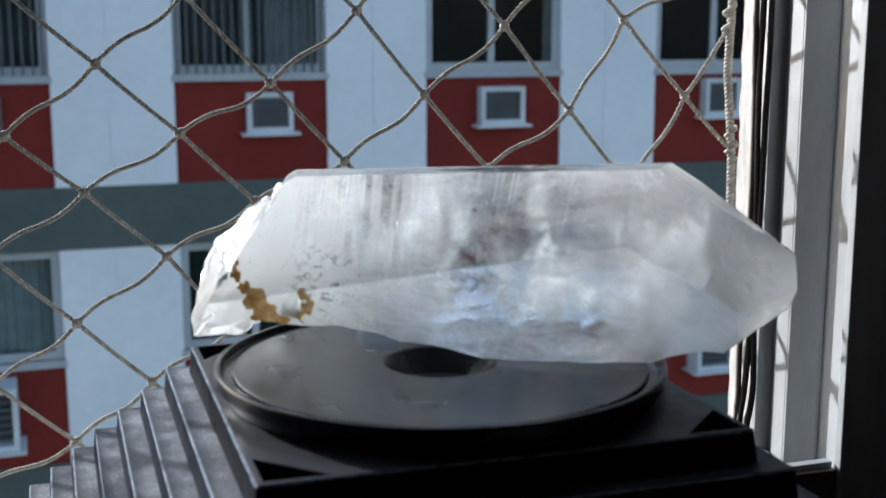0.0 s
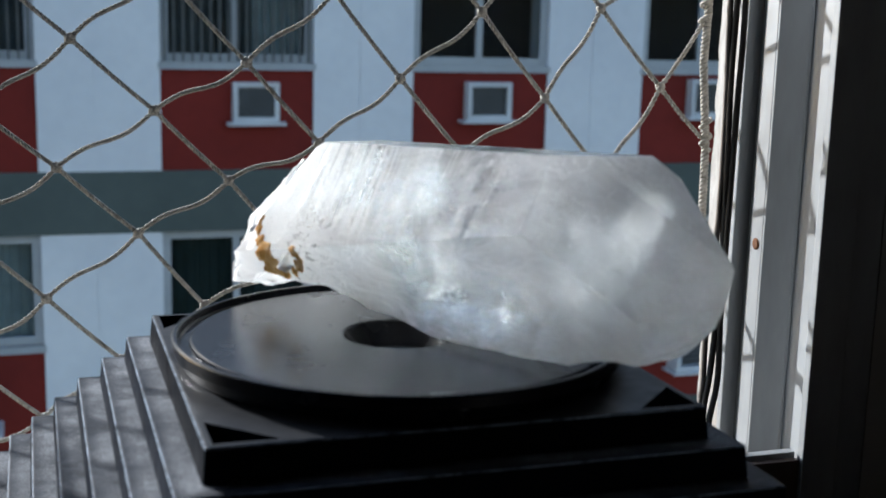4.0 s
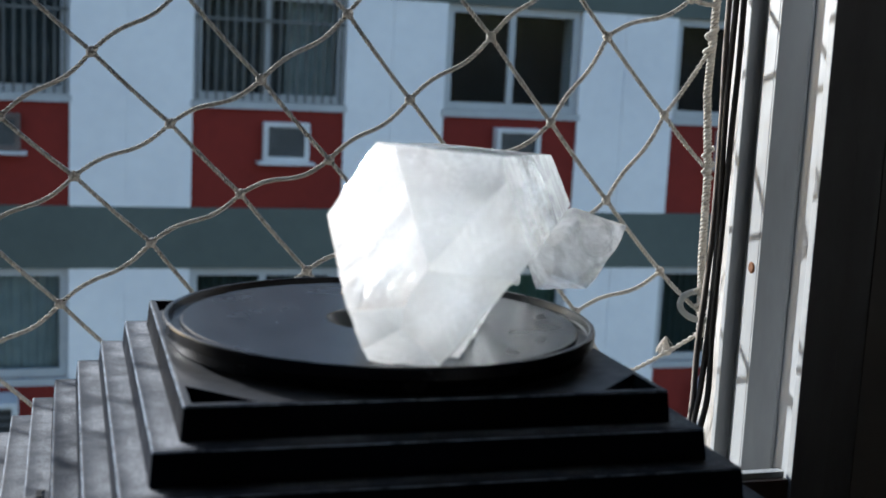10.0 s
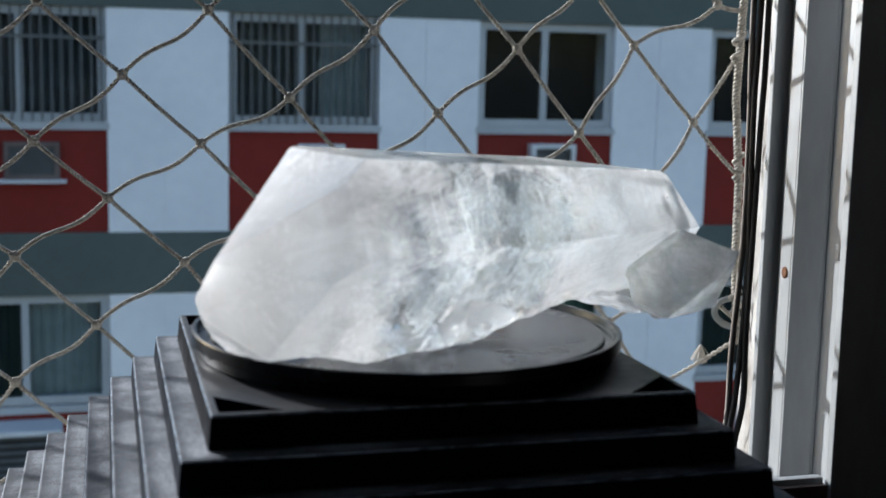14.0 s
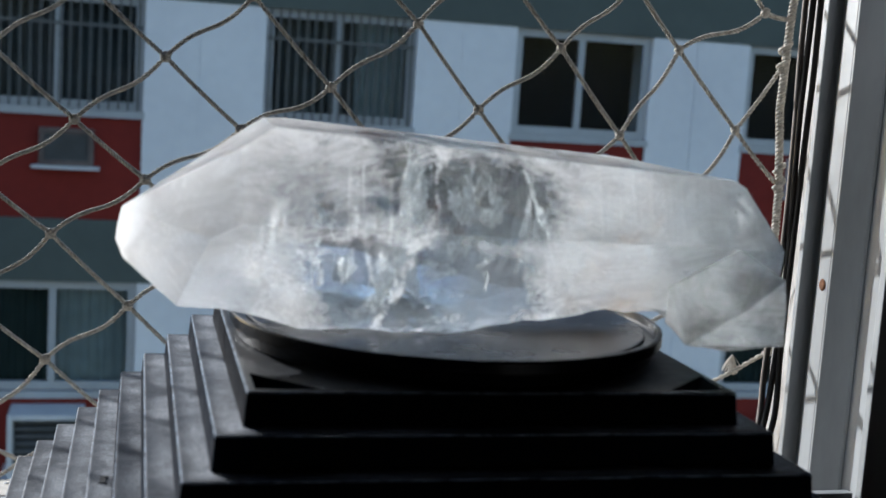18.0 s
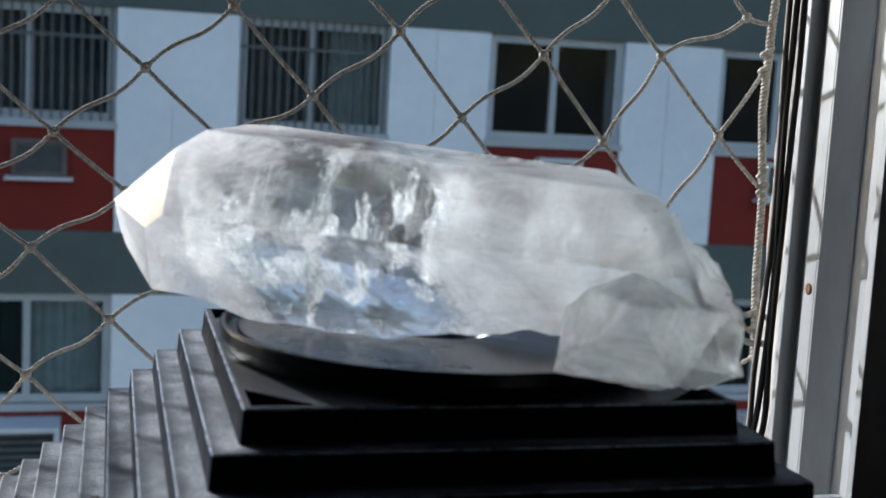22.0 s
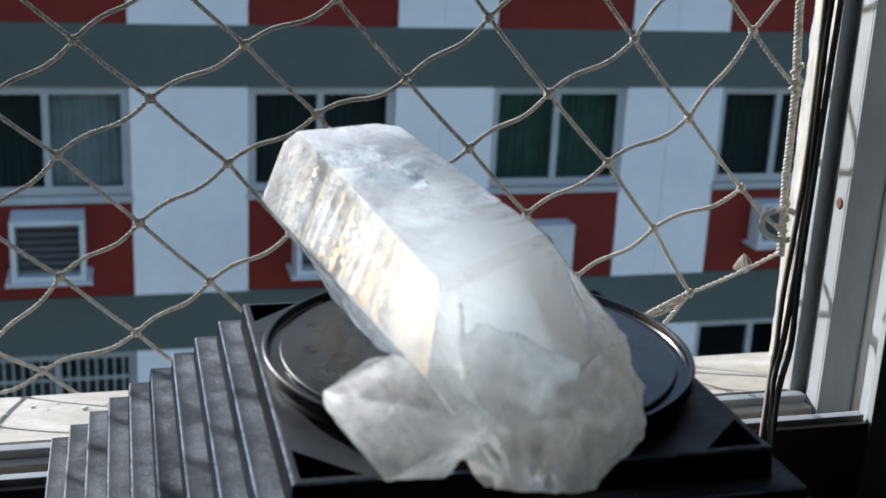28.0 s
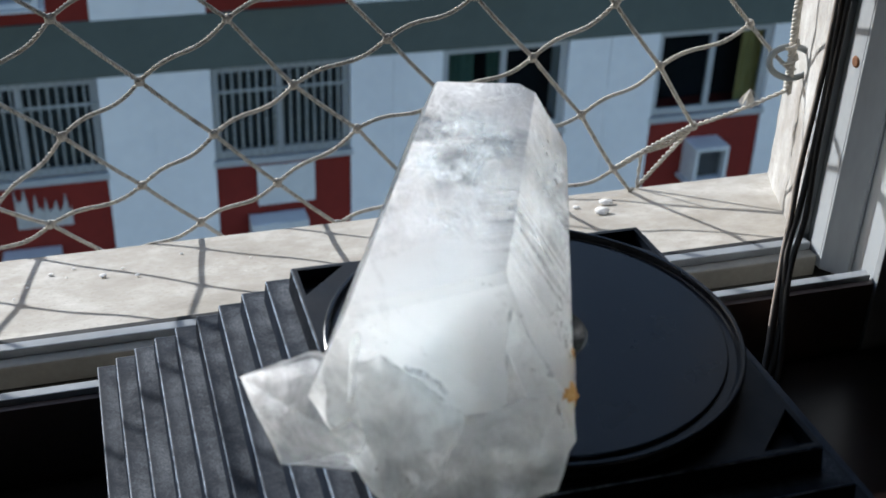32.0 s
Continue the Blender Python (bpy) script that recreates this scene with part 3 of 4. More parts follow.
def build_room():
    x0, y0, z0, x1, z1 = ROOM
    low = prism([(WALL_IN + 0.002, z0), (0.171, z0), (0.171, -0.163), (WALL_IN + 0.002, -0.140)], 0, x0, x1)
    structure("wall_window_low", low, "room", "dim painted wall below the window", "wall")
    structure("wall_window_right", joined(box(0.206, WALL_IN, -0.150, x1, 0.0555, z1), box(0.272, 0.0555, -0.150, x1, 0.1735, z1)), "room_dark", "dark painted wall beside the window", "wall")
    structure("wall_window_left", box(x0, WALL_IN, -0.13, WIN_L, 0.1735, z1), "room_dark", "dim painted wall beside the window", "wall")
    structure("wall_window_top", box(WIN_L, WALL_IN, WIN_TOP, 0.272, 0.1735, z1), "room_dark", "dim painted wall above the window", "wall")
    structure("wall_left", box(x0 - 0.15, y0, z0, x0, 0.1735, z1), "room", "dim painted side wall", "wall")
    structure("wall_right", box(x1, y0, z0, x1 + 0.15, 0.1735, z1), "room", "dim painted side wall", "wall")
    structure("wall_back", box(x0 - 0.15, y0 - 0.15, z0, x1 + 0.15, y0, z1), "room", "dim painted back wall", "wall")
    structure("floor", box(x0 - 0.15, y0 - 0.15, z0 - 0.1, x1 + 0.15, 0.177, z0), "floor", "dark wooden floor of the room", "floor")
    structure("ceiling", box(x0 - 0.15, y0 - 0.15, z1, x1 + 0.15, 0.177, z1 + 0.1), "room", "dim painted ceiling", "ceiling")
    # stone of the opening
    sill = prism([(SILL_IN_Y - 0.004, SILL_IN_Z), (SILL_OUT_Y, SILL_OUT_Z), (SILL_OUT_Y + 0.004, SILL_OUT_Z - 0.006), (SILL_OUT_Y, -0.162), (SILL_IN_Y - 0.004, -0.147)], 0, WIN_L, 0.268)
    structure("window_sill", sill, "stone", "pale weathered stone sill with net shadows", "window sill")
    jamb = bmesh.new()
    outline = [(JAMB_IN, SILL_IN_Y)] + [(JAMB_IN + (JAMB_OUT - JAMB_IN) * k / 24, SILL_IN_Y + (0.1715 - SILL_IN_Y) * k / 24) for k in range(1, 25)] + [(JAMB_OUT + 0.003, 0.1745), (0.27, 0.1745), (0.27, SILL_IN_Y)]
    rows = []
    for k in range(101):
        z = -0.142 + 0.005 * k if k < 100 else WIN_TOP
        row = []
        for i, (x, y) in enumerate(outline):
            w = 0.0011 if 2 <= i <= 25 else 0.0
            q = Vector((x, y, z))
            row.append(jamb.verts.new((x + w * (noise.noise(q * 55) + 0.5 * noise.noise(q * 190)) + (0.0012 if w else 0), y, z)))
        rows.append(row)
    for p, q in zip(rows, rows[1:]):
        for i in range(len(outline)):
            o = (i + 1) % len(outline)
            jamb.faces.new((p[i], p[o], q[o], q[i]))
    jamb.faces.new(rows[0])
    jamb.faces.new(rows[-1])
    structure("window_jamb_stone", jamb, "stone_white", "whitewashed rough stone window reveal", "window jamb")


def build_frame():
    """Aluminium channels of the sliding window, now slid open."""
    wf = thing("window_1", "open sliding window's pale aluminium frame with rust spots", "window frame", kind="structure")
    top = WIN_TOP
    part("side_channel", box(0.1925, WALL_IN, -0.116, 0.2055, SILL_IN_Y - 0.0008, top, 0.0004), M["alu"], wf)
    part("outer_fin", box(0.1790, 0.0525, -0.112, 0.1925, 0.0558, top, 0.0005), M["alu"], wf)
    part("middle_fin", prism([(0.1832, 0.0371), (0.1924, 0.0371), (0.1924, 0.0258), (0.1908, 0.0258), (0.1832, 0.0360)], 2, -0.112, top, 0.0003), M["alu"], wf)
    part("inner_lip", box(0.1770, WALL_IN - 0.001, -0.128, 0.1925, WALL_IN + 0.003, top, 0.0005), M["alu"], wf)
    part("channel_lining", box(0.1832, 0.0373, -0.112, 0.1924, 0.0462, top, 0.0003), M["alu"], wf)
    # strip added in the gap, its grey stands for the channel's inner shade
    part("gap_strip", box(0.1858, 0.0464, -0.112, 0.1924, 0.0523, top), M["channel_shade"], wf, "grey filler strip coloured as the channel's shaded inside")
    # bottom track
    x0 = WIN_L
    part("track_base", box(x0, -0.0025, -0.122, 0.1925, SILL_IN_Y - 0.0055, -0.117, 0.0004), M["dark_alu"], wf)
    part("outer_seal", box(x0, 0.0512, -0.120, 0.1795, 0.0550, -0.1045, 0.0006), M["rubber"], wf)
    part("outer_rail", box(x0, 0.0452, -0.117, 0.1830, 0.0505, -0.1035, 0.0006), M["alu"], wf)
    part("rail_shoulder", box(x0, 0.0385, -0.117, 0.1830, 0.0449, -0.1065, 0.0012), M["alu_old"], wf, "dull beige rail shoulder")
    part("inner_rail", box(x0, -0.0015, -0.117, 0.1920, 0.0042, -0.0985, 0.0006), M["dark_alu"], wf, "dark inner rail")
    part("inner_upstand", box(x0, -0.0062, -0.119, 0.1768, -0.0018, -0.0890, 0.0005), M["alu"], wf, "bright worn aluminium lip")
    part("under_panel", box(x0, -0.0095, -0.132, 0.1768, -0.0065, -0.0912, 0.0004), M["brown_panel"], wf, "dark brown panel under the lip")
    for z, r in ((-0.0144, 0.0026), (0.19, 0.0022)):
        spot = lathe([(0.0001, 0.0006), (r * 0.7, 0.0005), (r, 0.0)], 14)
        ob = part("screw_head", spot, M["rust"], wf, "rusted round screw head")
        ob.matrix_local = pose(0.1831, 0.0415, z, 0, -90, 0)


def build_ledge():
    desk = thing("table", "dark varnished wooden table under the window", "table")
    part("tabletop", box(-1.1, -0.62, LEDGE_Z - 0.03, 0.9, WALL_IN - 0.002, LEDGE_Z, 0.004), M["wood"], desk)
    for x in (-1.05, 0.85):
        for y in (-0.57, -0.07):
            part("leg", box(x - 0.03, y - 0.03, ROOM[2], x + 0.03, y + 0.03, LEDGE_Z - 0.03, 0.003), M["wood"], desk)


# ---- the stepped stand ----


def top_plate():
    """Square plate with a triangular pocket in each corner."""
    bm = bmesh.new()
    a, i, leg, deep, low = HALF, HALF - 0.0016, 0.0125, 0.0045, -RISE
    turn = [Matrix.Rotation(math.pi / 2 * k, 4, "Z") for k in range(4)]
    O = [bm.verts.new(t @ Vector((a, a, 0))) for t in turn]
    B = [bm.verts.new(t @ Vector((a + 0.0006, a + 0.0006, low))) for t in turn]
    I = [bm.verts.new(t @ Vector((i, i, 0))) for t in turn]
    P = [bm.verts.new(t @ Vector((i, i - leg, 0))) for t in turn]
    Q = [bm.verts.new(t @ Vector((i - leg, i, 0))) for t in turn]
    bm.faces.new([v for k in range(4) for v in (P[k], Q[k])])
    for k in range(4):
        n = (k + 1) % 4
        bm.faces.new((O[k], O[n], I[n], P[n], Q[k], I[k]))
        bm.faces.new((O[k], B[k], B[n], O[n]))
        f = [bm.verts.new(v.co - Vector((0, 0, deep))) for v in (I[k], P[k], Q[k])]
        for u, v, uu, vv in ((I[k], P[k], f[0], f[1]), (P[k], Q[k], f[1], f[2]), (Q[k], I[k], f[2], f[0])):
            bm.faces.new((u, v, vv, uu))
        bm.faces.new(f)
    bm.faces.new(B)
    edges = [e for e in bm.edges if all(v in O + B for v in e.verts) and any(v in O for v in e.verts)]
    bmesh.ops.bevel(bm, geom=edges, offset=0.0005, segments=2, affect="EDGES", profile=0.6)
    return bm


def build_stand():
    st = thing("stepped_stand", "black plastic stepped pyramid stand with dusty treads", "display stand", at=(CX, CY, 0))
    st.rotation_euler = (0, 0, -0.008)
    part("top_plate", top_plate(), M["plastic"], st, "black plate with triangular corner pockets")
    for k in range(1, TIERS + 1):
        h = HALF + k * RUN
        z1 = -k * RISE
        z0 = z1 - RISE if k < TIERS else LEDGE_Z + 0.0002
        bm = bmesh.new()
        rings = []
        for z, w in ((z1, h), (z0, h + 0.0006)):
            rings.append([bm.verts.new((sx * w, sy * w, z)) for sx, sy in ((1, 1), (-1, 1), (-1, -1), (1, -1))])
        for j in range(4):
            bm.faces.new((rings[0][j], rings[1][j], rings[1][(j + 1) % 4], rings[0][(j + 1) % 4]))
        bm.faces.new(rings[0])
        bm.faces.new(rings[1][::-1])
        bmesh.ops.bevel(bm, geom=bm.edges[:], offset=0.0004, segments=2, affect="EDGES", profile=0.6)
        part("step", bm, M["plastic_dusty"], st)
    slot = prism([(-0.0780, -0.0018), (-0.0764, -0.0024), (-0.0768, 0.0006), (-0.0760, 0.0022), (-0.0778, 0.0024)], 2, -5 * RISE - 0.001, -5 * RISE + 0.0003)
    part("slot", slot, M["rubber"], st, "small black notch in a tread")


DISC_TOP, DISC_FLOOR, DISC_R, HOLE_R = 0.0062, 0.0052, 0.0507, 0.0128


def build_disc():
    d = thing("rotating_disc", "black plastic turntable disc with a raised rim", "turntable", at=(CX, CY, 0))
    R = DISC_R
    prof = [(0.0056, -0.0035), (0.0060, -0.0028), (HOLE_R - 0.0012, 0.0034), (HOLE_R - 0.0002, DISC_FLOOR - 0.0003), (HOLE_R + 0.0003, DISC_FLOOR), (R - 0.0044, DISC_FLOOR), (R - 0.0041, DISC_FLOOR - 0.0002), (R - 0.0039, DISC_FLOOR - 0.0010), (R - 0.0020, DISC_FLOOR - 0.0010), (R - 0.0017, DISC_FLOOR - 0.0006), (R - 0.0013, DISC_TOP - 0.0002), (R - 0.0011, DISC_TOP),
            (R - 0.0004, DISC_TOP), (R - 0.0001, DISC_TOP - 0.0002), (R, DISC_TOP - 0.0005), (R, 0.0034), (R - 0.0008, 0.0030), (R - 0.0016, 0.0030), (R - 0.0020, 0.0004), (HOLE_R + 0.004, 0.0004)]
    part("plate", lathe(prof, 160), M["disc"], d, smooth=True).data.set_sharp_from_angle(angle=radians(14))
    part("hub", lathe([(0.0001, -0.0032), (0.0048, -0.0032), (0.0055, -0.0037)], 48), M["plastic"], d, "recessed dark hub")
    return d


# ---- the crystal ----
def cut(planes, centre):
    """Corners of the body that all half-spaces (normal, distance in mm from centre) share."""
    N = np.array([q[:3] for q in planes], float)
    N /= np.linalg.norm(N, axis=1)[:, None]
    D = np.array([q[3] for q in planes], float)
    out = []
    K = len(N)
    for i in range(K):
        for j in range(i + 1, K):
            for k in range(j + 1, K):
                A = N[[i, j, k]]
                if abs(np.linalg.det(A)) > 0.02:
                    v = np.linalg.solve(A, D[[i, j, k]])
                    if (N @ v <= D + 0.02).all() and not any(np.abs(v - w).max() < 0.15 for w in out):
                        out.append(v)
    return [Vector((v + centre) / 1000.0) for v in out]


def stone_body(corners, bevel, fine, rough, seed, keep=None):
    bm = bmesh.new()
    vs = [bm.verts.new(c) for c in corners]
    got = bmesh.ops.convex_hull(bm, input=vs)
    bmesh.ops.delete(bm, geom=[g for g in got["geom_interior"] if isinstance(g, bmesh.types.BMVert)], context="VERTS")
    bmesh.ops.dissolve_limit(bm, angle_limit=radians(2), verts=bm.verts[:], edges=bm.edges[:])
    bmesh.ops.bevel(bm, geom=bm.edges[:], offset=bevel, segments=2, affect="EDGES", profile=0.7, clamp_overlap=True)
    bmesh.ops.triangulate(bm, faces=bm.faces[:])
    for _ in range(5):
        long = [e for e in bm.edges if e.calc_length() > fine]
        if not long:
            break
        bmesh.ops.subdivide_edges(bm, edges=long, cuts=1)
        bmesh.ops.triangulate(bm, faces=bm.faces[:])
    bm.normal_update()
    off = Vector((seed, seed * 0.7, 3.1))
    moves = []
    for v in bm.verts:
        w = rough(v.co) if callable(rough) else rough
        n1 = noise.noise(v.co * 190 + off)
        n2 = noise.noise(v.co * 620 + off)
        moves.append(v.normal * w * (n1 * 0.65 + n2 * 0.35))
    for v, mv in zip(bm.verts, moves):
        v.co += mv
    return bm


BODY_CENTRE = np.array((20.0, -5.0, 26.0))
PRISM_FACES = [
    (-0.823, 0.227, 0.521, 24.0), (0.059, 0.047, 0.997, 20.6), (0.901, -0.2235, 0.3725, 18.8), (0.770, -0.205, -0.604, 13.0), (0.001, -0.020, -1.000, 16.8), (-0.919, 0.067, -0.387, 24.9),
]
TIP_FACES = [
    (-0.774, -0.427, 0.467, 45.3), (-0.068, -0.534, 0.843, 44.0), (0.634, -0.714, 0.295, 43.4), (0.552, -0.774, -0.310, 46.4), (-0.194, -0.592, -0.783, 50.9), (-0.750, -0.602, -0.275, 59.3),
]
BASE_FACES = [
    (-0.061, 0.906, 0.418, 51.5), (0.135, 0.709, 0.692, 60.0), (-0.158, 0.761, -0.629, 62.5),
]
END_CUT = (-0.164, 0.810, 0.562, 46.3)
WORN_EDGE = [(-0.03, 0.28, 0.96, 30.0), (-0.06, 0.49, 0.87, 37.1), (-0.10, 0.66, 0.74, 43.0)]


def build_crystal():
    c = thing("quartz_crystal", "large milky clear quartz point lying on the disc", "crystal", at=(CX, CY, 0))
    corners = cut(PRISM_FACES + TIP_FACES + BASE_FACES + WORN_EDGE + [END_CUT], BODY_CENTRE)

    def wear_or_glint(co):
        low = max(0.0, (0.014 - co.z) / 0.008)
        end = max(0.0, (co.y - 0.048) / 0.012)
        side = min(1.0, max(0.0, (0.004 - co.x) / 0.008)) * min(1.0, max(0.0, (-0.02 - co.y) / 0.02)) * min(1.0, max(0.0, (0.034 - co.z) / 0.006))
        return 0.00014 + 0.0011 * min(1.0, low) + 0.0016 * min(1.0, end) + 0.0005 * side

    body = stone_body(corners, 0.0006, 0.0035, wear_or_glint, 2.0)
    for v in body.verts:
        t = min(1.0, max(0.0, (v.co.y + 0.006) / 0.03)) * min(1.0, max(0.0, (0.058 - v.co.y) / 0.012))
        rise = 0.0060 + 0.0065 * t * t * (3 - 2 * t) + 0.0012 * noise.noise(v.co * 160)
        if v.co.z < rise:
            v.co.z = rise + (v.co.z - rise) * 0.06
        sag = min(1.0, max(0.0, (v.co.y + 0.056) / 0.012)) * min(1.0, max(0.0, (0.004 - v.co.y) / 0.014))
        if v.co.z < 0.016:
            v.co.z -= sag * (0.0031 + 0.0009 * noise.noise(v.co * 140)) * min(1.0, (0.016 - v.co.z) / 0.005)
    solid = BVHTree.FromBMesh(body)
    whole = part("body", body, M["quartz"], c, smooth=False)
    whole.data.materials.append(M["quartz_rough"])
    whole.data.materials.append(M["quartz_shaded"])
    rng = random.Random(11)
    faces = []
    for q in PRISM_FACES + TIP_FACES + BASE_FACES + [END_CUT]:
        size = math.sqrt(q[0] ** 2 + q[1] ** 2 + q[2] ** 2)
        faces.append((q[0] / size, q[1] / size, q[2] / size, q[3]))
    # fracture sheets, many of them added to scatter light as milky stone does
    for k in range(48):
        y = -0.056 + 0.108 * (k + rng.random()) / 48
        at = Vector((0.020 + 0.27 * (y + 0.005) + rng.uniform(-0.007, 0.007), y, rng.uniform(0.020, 0.034)))
        bm = bmesh.new()
        bmesh.ops.create_grid(bm, x_segments=12, y_segments=12, size=1.0)
        sx, sy = rng.uniform(0.005, 0.012), rng.uniform(0.004, 0.010)
        if -0.038 < y < 0.004:
            # the clear side keeps free of sheets
            at.x -= 0.010
            sx, sy = sx * 0.65, sy * 0.65
        for v in bm.verts:
            q = v.co * (max(abs(v.co.x), abs(v.co.y)) / max(v.co.length, 1e-6))
            n = noise.noise(q * 1.6 + at * 300)
            v.co = Vector((q.x * sx * (1 + 0.5 * n), q.y * sy * (1 + 0.5 * n), 0.0017 * noise.noise(q * 0.9 + at * 500) + 0.0005 * noise.noise(q * 4 + at * 200)))
        turn = Euler((rng.uniform(1.15, 2.0), rng.uniform(-0.5, 0.5), rng.uniform(-0.65, 0.15))).to_matrix()
        for v in bm.verts:
            # keep every sheet well inside the stone
            go = turn @ v.co * 1000
            keep = min(1.0, (at.z * 1000 - 15.5) / max(-go.z, 1e-6)) if go.z < 0 else 1.0
            for a, b, e, dist in faces:
                reach = a * go.x + b * go.y + e * go.z
                if reach > 0:
                    room = dist - 2.2 - (a * (at.x * 1000 - 20) + b * (at.y * 1000 + 5) + e * (at.z * 1000 - 26))
                    keep = min(keep, max(0.0, room) / reach)
            v.co = turn @ v.co * max(0.02, keep)
        ob = part("inner_veil", bm, M["veil"], c, "bright wispy fracture inside the stone", True)
        ob.location = at
    # the bright healed crack that runs across the clear middle
    for k in range(9):
        z = 0.0145 + 0.0035 * k
        at = Vector((0.0285 - 0.75 * max(0.0, 0.028 - z) - 0.4 * max(0.0, z - 0.028), -0.0235 + 0.2 * (z - 0.027) - 0.0008 * (k % 3), z))
        bm = bmesh.new()
        bmesh.ops.create_grid(bm, x_segments=20, y_segments=20, size=1.0)
        for v in bm.verts:
            q = v.co.copy()
            n = noise.noise(q * 2.2 + at * 700)
            v.co = Vector((q.x * 0.0035 * (1 + 0.6 * n), q.y * 0.0078 * (1 + 0.5 * noise.noise(q * 1.7 + at * 400)), 0.0011 * noise.noise(q * 3 + at * 900)))
        turn = Euler((1.35 + 0.09 * (k % 4), 0.25 - 0.12 * (k % 3), 0.2 + 0.1 * (k % 2))).to_matrix()
        for v in bm.verts:
            go = turn @ v.co * 1000
            keep = 1.0
            for a, b, e, dist in faces:
                reach = a * go.x + b * go.y + e * go.z
                if reach > 0:
                    room = dist - 0.9 - (a * (at.x * 1000 - 20) + b * (at.y * 1000 + 5) + e * (at.z * 1000 - 26))
                    keep = min(keep, max(0.0, room) / reach)
            v.co = turn @ v.co * max(0.02, keep)
        ob = part("inner_crack", bm, M["veil"], c, "bright feathery crack inside the stone", True)
        ob.location = at
    # clay caught on the broken side, lying close on the stone
    for seed, spots in ((1, ((49.5, 26, 1.5), (48.5, 23, 1.7), (46, 20.5, 1.8), (43, 18, 3.2), (41, 14.5, 3.6), (39, 11.5, 2.6), (37, 13, 2.0))), (2, ((31.5, 20, 1.6), (30.5, 17, 1.8), (33, 15, 1.4)))):
        bm = bmesh.new()
        step = 0.45
        grid = {}
        ys, zs = [int(q[0] / step) for q in spots], [int(q[1] / step) for q in spots]
        for a in range(min(ys) - 11, max(ys) + 12):
            for b in range(min(zs) - 11, max(zs) + 12):
                yy, zz = a * step, b * step
                d = min(math.hypot(yy - q[0], zz - q[1]) - q[2] for q in spots) + 1.3 * noise.noise(Vector((yy * 0.5, zz * 0.5, seed)))
                if d < 0:
                    hit, nrm, _, _ = solid.ray_cast(Vector((-0.06, yy / 1000, zz / 1000)), Vector((1, 0, 0)))
                    if hit and abs(nrm.x) > 0.3:
                        lift = 0.00025 + min(0.0012, -d * 0.0003) * (0.7 + 0.9 * noise.noise(Vector((yy, zz, seed))))
                        grid[a, b] = (bm.verts.new(hit + Vector((-lift, 0, 0))), bm.verts.new(hit + Vector((0.0004, 0, 0))))
        for (a, b), v in grid.items():
            q = [grid.get(g) for g in ((a + 1, b), (a + 1, b + 1), (a, b + 1))]
            if all(q):
                bm.faces.new((v[0], q[0][0], q[1][0], q[2][0]))
        got = [e for e in bm.edges if len(e.link_faces) == 1]
        under = {v[0]: v[1] for v in grid.values()}
        for e in got:
            u, w = e.verts
            bm.faces.new((u, w, under[w], under[u]))
        bmesh.ops.delete(bm, geom=[v for v in bm.verts if not v.link_faces], context="VERTS")
        part("clay_patch", bm, M["ochre"], c, "ochre clay stuck on the broken side", True)
    chip = stone_body([Vector(q) / 1000 for q in ((-2.4, 36.5, 15.5), (-2.8, 32, 20.5), (-0.5, 36, 20), (-2.2, 33, 14.5), (1, 34, 17), (0, 31.5, 18.5))], 0.0003, 0.0012, 0.0003, 3.0)
    part("loose_chip", chip, M["quartz_rough"], c, "pale quartz chip held in the clay")
    def measures(meshes):
        """Volume of the first mesh, and the corners of the box round all of them."""
        bm = bmesh.new()
        bm.from_mesh(meshes[0])
        bulk = bm.calc_volume(signed=True)
        bm.free()
        pts = np.concatenate([np.array([v.co for v in me.vertices]) for me in meshes if len(me.vertices)] or [np.zeros((1, 3))])
        return bulk, pts.min(axis=0), pts.max(axis=0)

    def grown(corners, fine, chunk, size, seed, slot=1):
        """A broken lump grown into the stone: bulging fracture faces that meet in creases."""
        bm = stone_body([Vector(v) / 1000 for v in corners], 0.0006, fine, 0.0003, seed)
        bm.normal_update()
        off = Vector((seed, -seed, seed * 0.4))
        moves = []
        for v in bm.verts:
            near = noise.voronoi(v.co * size + off)[0]
            edge = noise.voronoi(v.co * size * 2.3 - off)[0]
            moves.append(v.normal * chunk * (0.45 - near[0] + 0.35 * (0.4 - edge[0])))
        for v, mv in zip(bm.verts, moves):
            v.co += mv
        lump = new("lump", mesh_of(bm, "lump", M["quartz"], False))
        lump.data.materials.append(M["quartz_rough"])
        lump.data.materials.append(M["quartz_shaded"])
        for poly in lump.data.polygons:
            poly.material_index = slot
        lump.parent = c
        had, low, high = measures([whole.data, lump.data])
        best = None
        for solver, tolerant, inner in (("EXACT", True, False), ("FAST", False, False), ("EXACT", False, True)):
            cutter = whole.modifiers.new("grown", "BOOLEAN")
            cutter.operation, cutter.solver, cutter.object = "UNION", solver, lump
            cutter.use_hole_tolerant, cutter.use_self = tolerant, inner
            bpy.context.view_layer.update()
            fused = bpy.data.meshes.new_from_object(whole.evaluated_get(bpy.context.evaluated_depsgraph_get()))
            whole.modifiers.clear()
            size, lo, hi = measures([fused])
            # sound when it keeps the body's bulk and reaches as far as both
            if size > had * 0.97 and max(abs(p - q) for p, q in zip((*lo, *hi), (*low, *high))) < 0.0004:
                best = fused
                break
        bpy.data.objects.remove(lump)
        if best:
            whole.data = best

